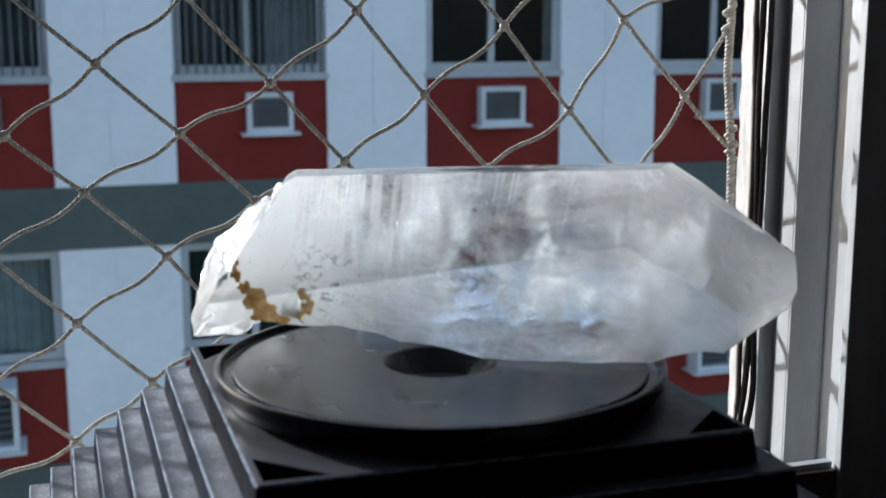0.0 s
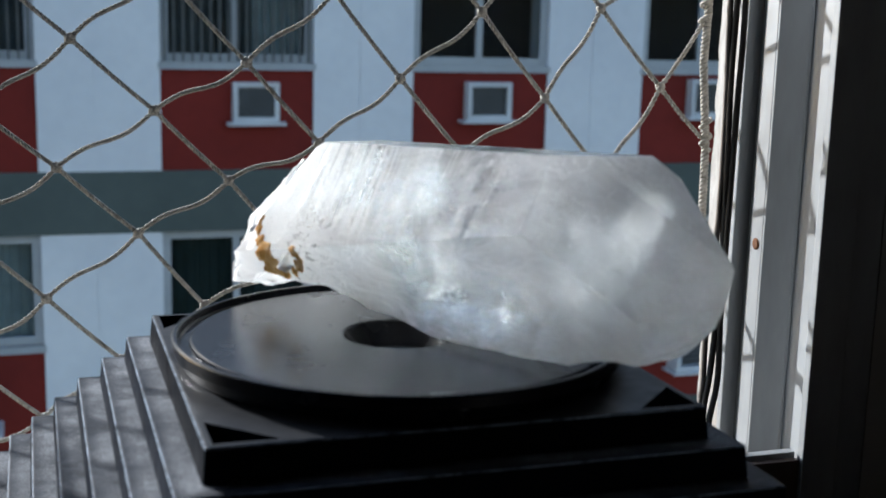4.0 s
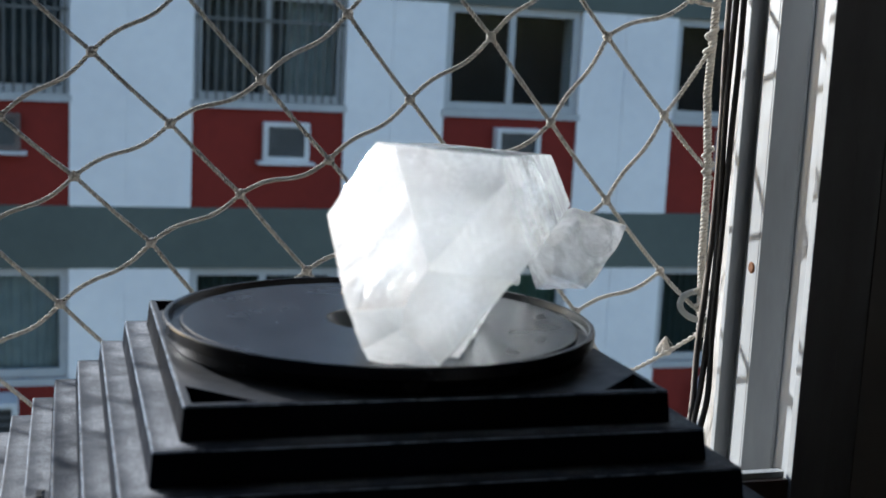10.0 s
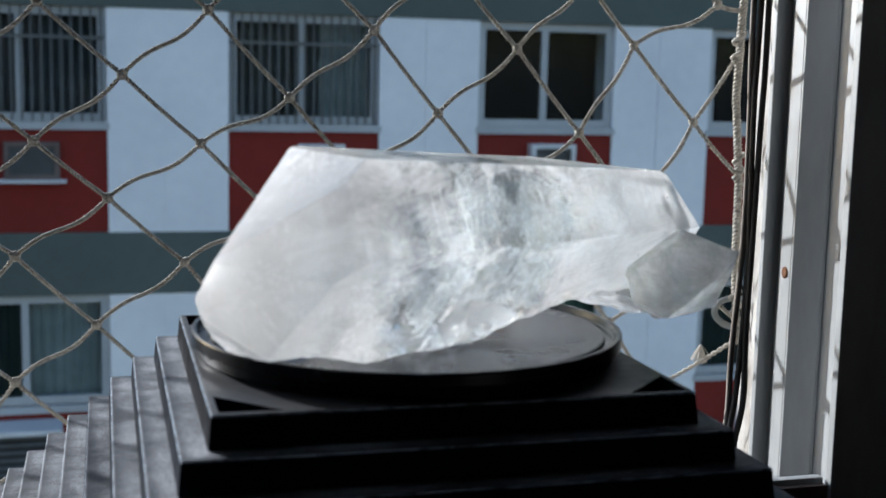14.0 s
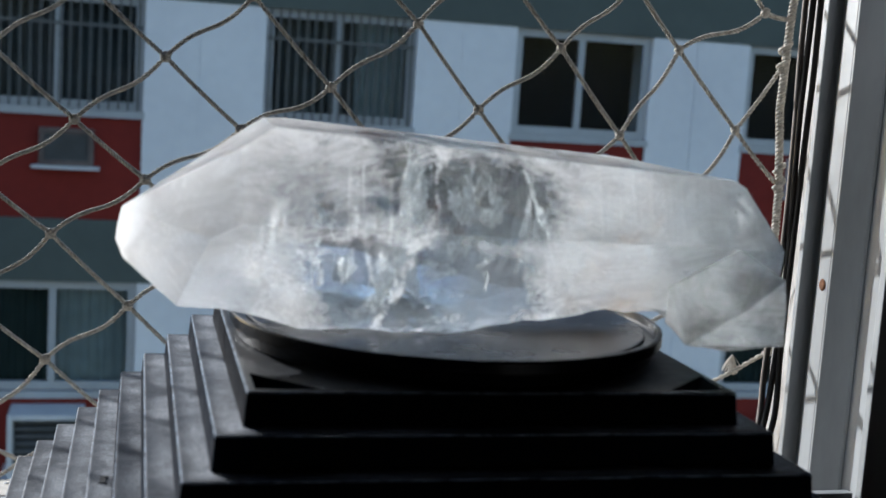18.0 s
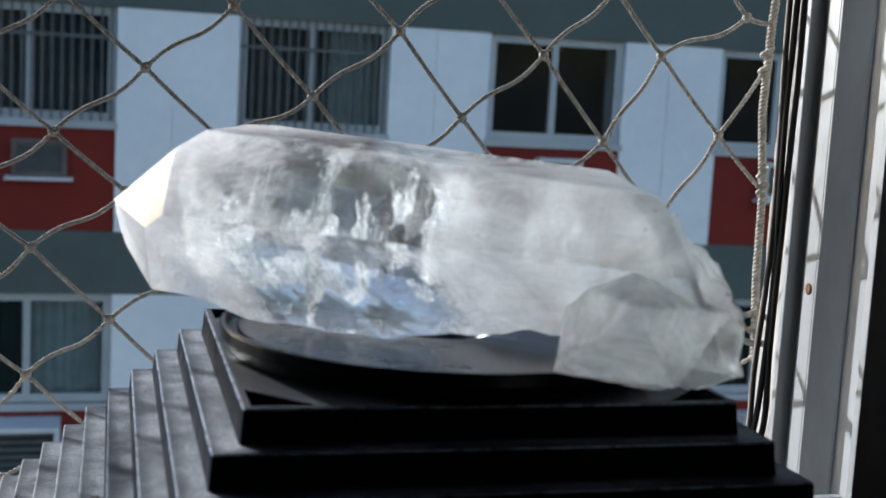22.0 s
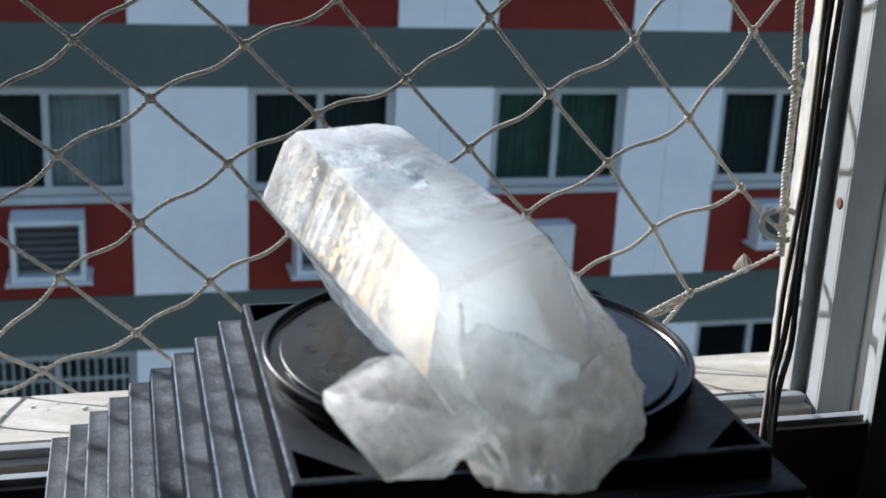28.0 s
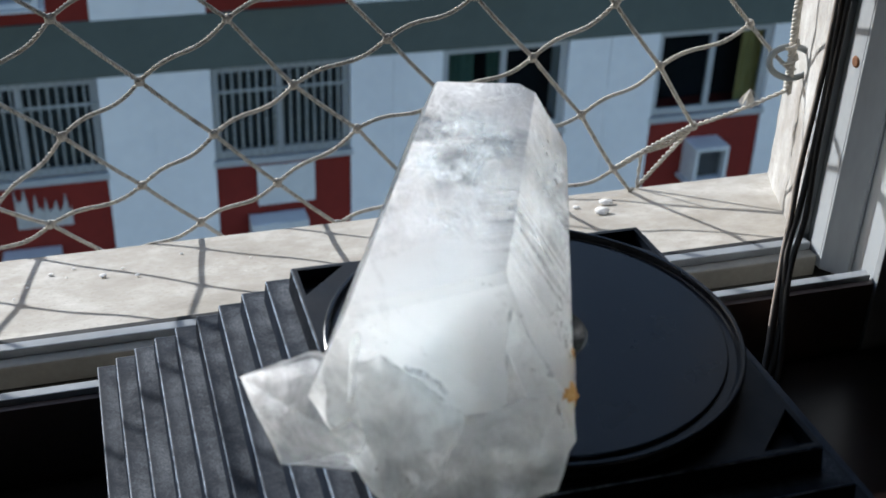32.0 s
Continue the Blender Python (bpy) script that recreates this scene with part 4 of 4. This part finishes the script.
    # the small crystal grown on the broken end, the crust over it and the broken foot
    grown(((46, 29, 20), (49, 44, 27.5), (53, 41.5, 29), (53, 33, 25), (68, 41, 24.8), (64, 36, 18.4), (55, 27.5, 9), (46, 28.5, 12), (44, 61, 21), (45, 48, 4.6), (60, 50, 9), (38, 40, 20)), 0.0016, 0.0005, 125, 5.0, 2)
    grown(((44, 32, 22), (46.7, 42, 38), (44, 49, 40), (46, 55, 27), (52, 47, 25), (52, 36, 21), (42, 44, 30)), 0.0014, 0.0016, 140, 7.0)
    grown(((22.4, 65.2, 4), (33.5, 66.5, 6), (34, 63, 21), (5, 60, 7.5), (8, 48, 8.5), (41, 54, 4), (9, 60, 20), (18, 58, 28), (40, 44, 10), (1.5, 54, 14), (5, 53, 26.5), (9, 48, 22)), 0.0014, 0.0020, 115, 9.0)
    grown(((46, 52, 33), (48, 52, 12), (30, 65, 18), (36, 65, 7), (24, 60, 28), (44, 44, 34), (40, 50, 36), (28, 58, 10)), 0.0014, 0.0022, 130, 14.0)
    grown(((3.9, 51, 26), (6, 50, 28.5), (10, 46, 34), (14, 42, 41), (12, 55, 28), (5.5, 57.5, 9.5), (3, 50, 12), (16, 50, 36), (15, 56, 12)), 0.0014, 0.0010, 130, 17.0)
    whole.data.name = "body"
    return c


TURN = ((0, 64.4), (3, 41.9), (6, 18.8), (9, -4.6), (13, -36.4), (16, -60.4), (19, -86.0), (21, -103.6), (23, -120.0), (25.5, -139.6), (28, -158.2), (30, -174.6), (32, -191.0))


def motions(disc, crystal):
    """The disc turns at an even pace and carries the crystal."""
    for ob in (disc, crystal):
        walk(ob, [(t, pose(CX, CY, 0, 0, 0, a)) for t, a in TURN])


# ---- the net ----
NET_SHEET = (
    (-51.8, 38.5, -0.7, 34.4, -0.2, -0.7),
    (163.2, -8.2, 0.3, -1.0, -1.0, 0.8),
    (29.6, 29.2, 0.2, -32.9, -1.2, -0.2),
)
NET = {}
NET[-1] = {0: (-87, 165, 63)}
NET[0] = {-2: (-136, 181, -22), -1: (-94, 172, 6), 0: (-52, 163, 32), 1: (-12, 155, 54), 2: (26, 148, 86)}
NET[1] = {-4: (-174, 204, -125), -3: (-138, 193, -85), -2: (-100, 183, -56), -1: (-59, 173, -25), 0: (-19, 163, 0), 1: (21, 154, 18), 2: (57, 146, 48), 3: (93, 138, 79)}
NET[2] = {-3: (-103, 198, -118), -2: (-67, 186, -88), -1: (-29, 175, -61), 1: (53, 154, -15), 2: (88, 145, 13), 3: (125, 136, 40), 4: (148, 128, 82)}
NET[3] = {-2: (-36, 191, -121), -1: (3, 179, -89), 1: (85, 156, -49), 2: (121, 146, -21), 3: (157, 136, 3), 4: (180, 126, 46)}
NET[4] = {0: (71, 172, -98), 1: (115, 159, -84), 2: (150, 148, -56), 3: (190, 137, -33)}
NET[5] = {1: (139, 164, -120), 2: (176, 152, -93)}


def net_knot(i, j):
    """Where a knot of the net hangs: the tied places, and an even sheet where it hangs free."""
    row = NET.get(i, {})
    if j in row:
        return Vector(row[j]) / 1000
    b = (1, j, j * j, i, i * j, i * i)
    return Vector([sum(k * q for k, q in zip(b, col)) for col in NET_SHEET]) / 1000


def cord(a, b, r, sag, name, parent, turns=15, wave=0.0):
    """A two-ply twisted cord between two knots, hanging a little."""
    a, b = Vector(a), Vector(b)
    d = b - a
    n = max(40, turns * 3)
    side = d.orthogonal().normalized()
    up = d.normalized().cross(side)
    bm = bmesh.new()
    for ply in (0, math.pi):
        pts = []
        for k in range(n + 1):
            s = k / n
            q = a + d * s + Vector((0, 0, 1)) * (wave * math.sin(2 * math.pi * s) - sag * 4 * s * (1 - s))
            w = ply + turns * math.pi * s
            pts.append(q + r * 0.62 * (math.cos(w) * side + math.sin(w) * up))
        tube(pts, r * 0.55, 6, bm)
    return part(name, bm, M["rope"], parent, smooth=True)


def knot_mesh():
    bm = bmesh.new()
    for k in range(3):
        pts = []
        for q in range(11):
            a = 2 * math.pi * q / 11
            p3 = Vector((math.cos(a) * 0.0017, math.sin(a) * 0.0013, 0.0005 * math.sin(2 * a)))
            pts.append(Matrix.Rotation(1.05 * k + 0.3, 3, "Y") @ Matrix.Rotation(0.5 * k, 3, "X") @ p3)
        tube(pts, 0.00105, 6, bm, closed=True)
    return mesh_of(bm, "knot", M["rope"], True)


def build_net():
    net = thing("safety_net", "beige twisted cord safety net across the open window", "safety net")
    r = 0.00108
    me = knot_mesh()
    spots = {}
    for i in range(-7, 12):
        for j in range(-9, 9):
            q = net_knot(i, j)
            floor_z = SILL_IN_Z + (q.y - SILL_IN_Y) * (SILL_OUT_Z - SILL_IN_Z) / (SILL_OUT_Y - SILL_IN_Y)
            if -0.34 < q.x < 0.196 and floor_z - 0.03 < q.z < 0.26:
                spots[i, j] = q
    for (i, j), q in spots.items():
        ob = new("knot", me)
        ob.parent = net
        ob.location = q
        ob.rotation_euler = (0.4 * math.sin(i * 2.1 + j), 0.5 * math.cos(i + j * 1.7), 0.3 * i)
        for di, dj in ((1, 0), (0, 1)):
            o = spots.get((i + di, j + dj))
            if o is not None:
                cord(q, o, r, 0.0006 if di else 0.0010, "strand", net, 24, 0.0 if di else 0.0020)
    def edge(z):
        return Vector((0.2035 - 0.03 * max(0, z) + 0.0015 * math.sin(z * 60), 0.120 + 0.004 * math.sin(z * 33), z))
    for k in range(8):
        cord(edge(-0.062 + k * 0.04), edge(-0.022 + k * 0.04), 0.0019, 0, "border_cord", net, 20)
    for k, z in enumerate((-0.046, 0.078, 0.02)):
        pts = [edge(z + 0.0011 * q - 0.004) + Vector((0.0026 * math.cos(q * 0.9), 0.0026 * math.sin(q * 0.9), 0)) for q in range(15)]
        part("border_wrap", tube(pts, 0.0009, 6), M["rope"], net, smooth=True)
    # ties to the border
    for key, z in (((4, 3), -0.050), ((3, 4), 0.078), ((3, 4), 0.020), ((2, 5), 0.10), ((5, 2), -0.06)):
        if key in spots:
            cord(spots[key], edge(z), r, 0.001, "tie", net)
    tail = spots.get((5, 2), Vector((0.177, 0.155, -0.096)))
    low = spots.get((5, 1), Vector((0.140, 0.169, -0.124)))
    cord(low, tail, r * 1.4, -0.001, "border_cord", net, 16)
    foot = Vector((0.158, 0.172, -0.137))
    cord(tail, foot, r * 1.1, 0, "tie", net)
    cord(foot, low + (tail - low) * 0.35, r * 0.8, 0, "tie", net, 3)
    rng = random.Random(4)
    for base, n, ln in ((Vector((0.155, 0.171, -0.136)), 26, 0.012), (Vector((0.194, 0.133, -0.066)), 26, 0.007)):
        bm = bmesh.new()
        for _ in range(n):
            d = Vector((rng.uniform(-0.55, 0.55), rng.uniform(-0.4, 0.4), rng.uniform(-1, -0.35))).normalized()
            tube([base + d * ln * q + Vector((0, 0, -0.003 * q * q)) for q in (0, 0.4, 0.75, 1.0)], 0.00022, 4, bm)
        tagged(part("frayed_fibres", bm, M["rope"], net, "frayed cord ends"), kind="stuff")
    return net


def build_hook():
    h = thing("eye_bolt", "grey steel eye bolt screwed into the window reveal", "hook", at=(0.2055, 0.120, -0.0475))
    ring = [(0.0118 * math.cos(a), 0.004 * math.sin(a), 0.0066 * math.sin(a)) for a in (2 * math.pi * k / 28 for k in range(28))]
    part("ring", tube(ring, 0.0016, 8, closed=True), M["steel"], h, smooth=True)
    part("shank", tube([(0.0115, 0, 0), (0.018, 0, 0), (0.028, 0, 0)], 0.0018, 8), M["steel"], h, smooth=True)


def build_cables():
    for k, (dx, dy, mat) in enumerate(((0, 0, "cable"), (-0.0019, 0.0014, "cable_light"), (0.0018, -0.0012, "cable"))):
        key = [Vector(v) for v in ((0.1465, 0.008, 1.02), (0.1455, 0.007, 0.25), (0.1445, 0.006, 0.095), (0.1432, 0.004, 0.052), (0.1416, 0.001, 0.003), (0.1382, -0.003, -0.034), (0.1353, -0.0072, -0.0555), (0.1303, -0.0125, -0.0700), (0.1264, -0.0195, -0.084), (0.1238, -0.0258, -0.103), (0.1216, -0.0290, -0.1185))]
        pts = []
        for i in range(len(key) - 1):
            p0, p1, p2, p3 = key[max(i - 1, 0)], key[i], key[i + 1], key[min(i + 2, len(key) - 1)]
            for q in range(8):
                t = q / 8
                pts.append(0.5 * ((2 * p1) + (p2 - p0) * t + (2 * p0 - 5 * p1 + 4 * p2 - p3) * t * t + (3 * p1 - p0 - 3 * p2 + p3) * t ** 3))
        pts = [p + Vector((dx + 0.0007 * math.sin(i * 0.21 + 2 * k), dy, 0)) for i, p in enumerate(pts)]
        c = thing("cable", "thin dark cable hanging down beside the open window", "cable", "hanging cables")
        part("sheath", tube(pts, 0.0012, 8), M[mat], c, smooth=True)
        d = (pts[-1] - pts[-2]).normalized()
        part("end_tip", tube([pts[-1], pts[-1] + d * 0.0012], 0.0009, 8), M["alu"], c, "bright bare cable end")


def sill_z(y):
    return SILL_IN_Z + (y - SILL_IN_Y) * (SILL_OUT_Z - SILL_IN_Z) / (SILL_OUT_Y - SILL_IN_Y)


def build_crumbs():
    for x, y, r in ((0.129, 0.1487, 0.0036), (0.120, 0.1335, 0.0038), (0.103, 0.1448, 0.0030), (0.217, 0.115, 0.0022), (0.112, 0.148, 0.0018), (-0.1271, 0.1284, 0.0017), (-0.1122, 0.1232, 0.0012), (-0.1735, 0.1188, 0.0014), (-0.160, 0.1248, 0.0009), (-0.150, 0.1402, 0.0013), (-0.180, 0.1397, 0.0009), (-0.1397, 0.1456, 0.0010), (-0.19, 0.105, 0.0011), (-0.165, 0.11, 0.0007), (-0.143, 0.133, 0.0007), (-0.118, 0.137, 0.0009), (-0.205, 0.128, 0.0012), (-0.09, 0.15, 0.0008), (-0.06, 0.13, 0.0007), (0.226, 0.128, 0.0014)):
        bm = bmesh.new()
        bmesh.ops.create_icosphere(bm, subdivisions=2, radius=r)
        for v in bm.verts:
            v.co *= 1 + 0.35 * noise.noise(v.co * 300 + Vector((x * 90, 0, 0)))
            v.co.z *= 0.34
        ob = part("plaster_crumb", bm, M["crumb"], None, smooth=False)
        tagged(ob, "small white plaster crumb lying on the sill", "crumb", "plaster crumbs")
        ob.location = (x, y, sill_z(y) + r * 0.36)


# ---- the building across ----
FY = 12.075
STOREY = 2.8
Z_SILL, Z_RED, Z_HEAD = -0.429, -1.504, 0.677
COLS = (-5.36, -2.66, 0.028, 2.734, 5.333, 8.02, 10.7)
COL_W = (1.12, 1.12, 1.167, 1.065, 1.146, 1.12, 1.12)


def window_of(parent, x0, x1, z0, z1, style, bar_mat="grille"):
    w = new("window")
    w.parent = parent
    fr = 0.085
    bm = bmesh.new()
    y = FY + 0.03
    box(x0, y, z0, x0 + fr, y + 0.06, z1, 0, bm)
    box(x1 - fr, y, z0, x1, y + 0.06, z1, 0, bm)
    box(x0 + fr, y, z1 - fr, x1 - fr, y + 0.06, z1, 0, bm)
    box(x0 + fr, y, z0, x1 - fr, y + 0.06, z0 + fr, 0, bm)
    xm = (x0 + x1) / 2 - 0.02
    part("frame", bm, M["win_frame"], w)
    part("mullion", box(xm - 0.035, y - 0.005, z0 + fr, xm + 0.035, y + 0.05, z1 - fr), M["win_frame"], w)
    part("sill", box(x0 - 0.02, FY - 0.05, z0 - 0.07, x1 + 0.02, FY + 0.03, z0), M["win_frame"], w, "pale painted sill")
    for a, b in ((x0 + fr, xm - 0.035), (xm + 0.035, x1 - fr)):
        part("pane", box(a, y + 0.02, z0 + fr, b, y + 0.028, z1 - fr), M["pane"], w)
    # dim cloths carry the rooms' shade in their colour, some added as backing
    cloth = {"curtain": [(x0, xm, "pane_backing"), (xm, x1, "curtain")], "wide": [(x0, x1, "curtain_green")], "green": [(x0 + 0.6, x0 + 0.85, "curtain_green"), (x0, x0 + 0.45, "curtain_green")], "yellow": [(x1 - 0.3, x1 + 0.02, "curtain_yellow")],
             "bars_c": [(x0, xm + 0.2, "curtain_shaded"), (xm + 0.2, x1, "curtain")], "bars": [(x0, x1, "curtain_shaded")], "dim_backed": [(x0, x1, "pane_backing")]}.get(style, [])
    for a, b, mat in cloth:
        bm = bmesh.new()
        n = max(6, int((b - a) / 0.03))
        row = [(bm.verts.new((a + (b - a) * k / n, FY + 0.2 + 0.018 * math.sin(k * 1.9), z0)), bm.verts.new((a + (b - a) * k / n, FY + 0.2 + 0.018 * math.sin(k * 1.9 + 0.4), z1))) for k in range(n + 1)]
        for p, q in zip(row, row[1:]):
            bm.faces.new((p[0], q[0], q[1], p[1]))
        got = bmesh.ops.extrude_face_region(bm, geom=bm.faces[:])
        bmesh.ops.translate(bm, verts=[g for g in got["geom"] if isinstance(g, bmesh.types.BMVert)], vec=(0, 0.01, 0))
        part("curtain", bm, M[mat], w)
    if style.startswith("bars"):
        n = 17
        shared = None
        for k in range(n):
            bx = x0 + 0.05 + (x1 - x0 - 0.1) * k / (n - 1)
            if shared is None:
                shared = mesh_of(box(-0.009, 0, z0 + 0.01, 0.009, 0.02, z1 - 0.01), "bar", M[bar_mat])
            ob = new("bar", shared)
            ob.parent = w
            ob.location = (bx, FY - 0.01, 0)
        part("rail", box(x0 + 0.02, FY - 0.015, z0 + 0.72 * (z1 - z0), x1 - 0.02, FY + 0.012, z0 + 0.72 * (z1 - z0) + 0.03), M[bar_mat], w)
    return w


def build_facade():
    b = thing("apartment_building", "apartment block with white piers, red panels and green-grey bands", "building")
    left, right = -8.0, 13.0
    styles = {(1, 1): "bars", (1, 2): "bars_c", (1, 3): "plain", (1, 4): "plain", (2, 1): "curtain", (2, 2): "dim_backed", (2, 3): "wide", (2, 4): "dim_backed",
              (3, 1): "bars", (3, 2): "bars", (3, 3): "green", (3, 4): "yellow"}
    # one dark sheet behind all panes, coloured as the rooms' shade
    part("wall", box(left, FY + 0.5, -22, right, FY + 0.6, 3.2), M["inside"], b, "near-black sheet for the unlit rooms behind the windows")
    for f in range(0, 8):
        dz = (1 - f) * STOREY
        zs, zr, zh = Z_SILL + dz, Z_RED + dz, Z_HEAD + dz
        part("band", box(left, FY - 0.04, zr - (STOREY - (zh - zr)), right, FY + 0.5, zr), M["green_render"], b, "green-grey rendered floor band")
        if f == 0:
            part("roof", box(left, FY - 0.1, zh, right, FY + 9, zh + 0.25), M["concrete"], b, "flat concrete roof edge")
        for k, (x, w) in enumerate(zip(COLS, COL_W)):
            part("pier", box(x, FY - 0.03, zr, x + w * 0.45, FY + 0.5, zh), M["white_render"], b)
            part("pier", box(x + w * 0.45 + 0.012, FY - 0.03, zr, x + w, FY + 0.5, zh), M["white_render"], b)
            part("pier_joint", box(x + w * 0.45, FY - 0.02, zr, x + w * 0.45 + 0.012, FY + 0.5, zh), M["white_render"], b)
            if k + 1 < len(COLS):
                xa, xb = x + w, COLS[k + 1]
                part("red_panel", box(xa, FY, zr, xb, FY + 0.5, zs), M["red_paint"], b)
                window_of(b, xa, xb, zs, zh, styles.get((f, k), "plain" if f < 2 else "dim_backed"), "grille_shaded" if f == 1 else "grille")
    part("end_wall", box(left - 0.2, FY - 0.04, -22, left, FY + 9, 3.47), M["white_render"], b)
    part("end_wall", box(right, FY - 0.04, -22, right + 0.2, FY + 9, 3.47), M["white_render"], b)
    part("back_wall", box(left - 0.2, FY + 9, -22, right + 0.2, FY + 9.2, 3.47), M["white_render"], b)
    return b


def window_unit(x0, x1, z0, z1, out, group="window air conditioners", casing="ac_white", label="white boxed window air conditioner in a red panel"):
    """A boxed air conditioner through the red panel."""
    a = thing("air_conditioner", label, "air conditioner", group, at=((x0 + x1) / 2, FY, z0))
    w, h = (x1 - x0) / 2, z1 - z0
    bm = bmesh.new()
    t = 0.05
    box(-w, -out, 0, -w + t, 0.02, h, 0.006, bm)
    box(w - t, -out, 0, w, 0.02, h, 0.006, bm)
    box(-w + t, -out, h - t, w - t, 0.02, h, 0.006, bm)
    box(-w + t, -out, 0, w - t, 0.02, t, 0.006, bm)
    part("casing", bm, M[casing], a)
    part("back_plate", box(-w + t, -out * 0.6, t, w - t, -out * 0.6 + 0.02, h - t), M["ac_dark"], a, "dark recessed coil")
    for k in range(7):
        part("slat", box(-w + t, -out * 0.75, t + (h - 2 * t) * (k + 0.3) / 7, w - t, -out * 0.75 + 0.012, t + (h - 2 * t) * (k + 0.6) / 7), M["ac_slat"], a)
    part("shelf", box(-w - 0.06, -out - 0.06, -0.03, w + 0.06, 0.0, 0.0, 0.004), M["ac_white"], a, "white support shelf")
    return a


def condenser(x0, x1, z0, z1):
    a = thing("condenser_unit", "white split air conditioner condenser with a round dark fan", "condenser", "split condensers", at=((x0 + x1) / 2, FY, z0))
    w, h = (x1 - x0) / 2, z1 - z0
    part("casing", box(-w, -0.30, 0, w, -0.02, h, 0.012), M["ac_white"], a)
    r = h * 0.36
    ring = lathe([(r * 1.08, 0), (r * 1.08, 0.012), (r, 0.014), (r * 0.98, 0.004)], 40)
    o = part("fan_ring", ring, M["ac_white"], a)
    o.matrix_local = pose(-w * 0.2, -0.30, h * 0.5, 90, 0, 0)
    o = part("fan_grille", lathe([(0.0001, 0.006), (r * 0.98, 0.006), (r * 0.98, 0.001)], 40), M["ac_dark"], a)
    o.matrix_local = pose(-w * 0.2, -0.30, h * 0.5, 90, 0, 0)
    for s in (-1, 1):
        part("bracket", box(s * w * 0.7 - 0.02, -0.3, -0.04, s * w * 0.7 + 0.02, 0.0, 0.0), M["ac_dark"], a)
    return a


def build_units():
    for x0, x1, z0, z1, out in ((1.90, 2.37, -1.02, -0.62, 0.10), (4.38, 4.88, -1.00, -0.60, 0.14), (7.07, 7.52, -0.97, -0.55, 0.14),
                                (-1.14, -0.44, -3.98, -3.36, 0.45), (1.66, 2.31, -4.03, -3.40, 0.4), (7.03, 7.53, -3.93, -3.43, 0.25), (7.00, 7.46, -6.84, -6.36, 0.35)):
        window_unit(x0, x1, z0, z1, out)
    window_unit(-0.93, -0.42, -0.98, -0.62, 0.1, casing="ac_old", label="grimy dark window air conditioner over a white shelf")
    for x0, x1, z0, z1 in ((4.03, 4.74, -4.13, -3.60), (1.53, 2.18, -7.36, -6.74), (-1.17, -0.55, -7.45, -6.86)):
        condenser(x0, x1, z0, z1)
    torn = thing("torn_panel", "torn white board with a jagged flaking top on the red wall", "panel", at=(-0.68, FY, -6.61))
    rng = random.Random(5)
    top = [(-0.29 + 0.58 * k / 22, 0.2 + rng.uniform(-0.05, 0.05) + 0.16 * (k % 4 == 0) + (0.1 if k < 5 else 0)) for k in range(23)]
    part("board", prism([(x, z) for x, z in top[::-1]] + [(-0.29, 0), (0.29, 0)], 1, -0.03, 0.0), M["rubble"], torn)
    pl = thing("cover_panel", "pale blanking panel fixed on the red wall", "panel", at=(1.98, FY, -6.64))
    part("board", box(-0.33, -0.03, 0, 0.33, 0.0, 0.5, 0.006), M["ac_white"], pl)


structure("ground", box(-400, -60, -22.3, 400, 700, -22.0), "ground", "asphalt yard far below", "ground")
build_room()
build_frame()
build_ledge()
build_stand()
disc = build_disc()
crystal = build_crystal()
build_net()
build_hook()
build_cables()
build_crumbs()
build_facade()
build_units()
motions(disc, crystal)
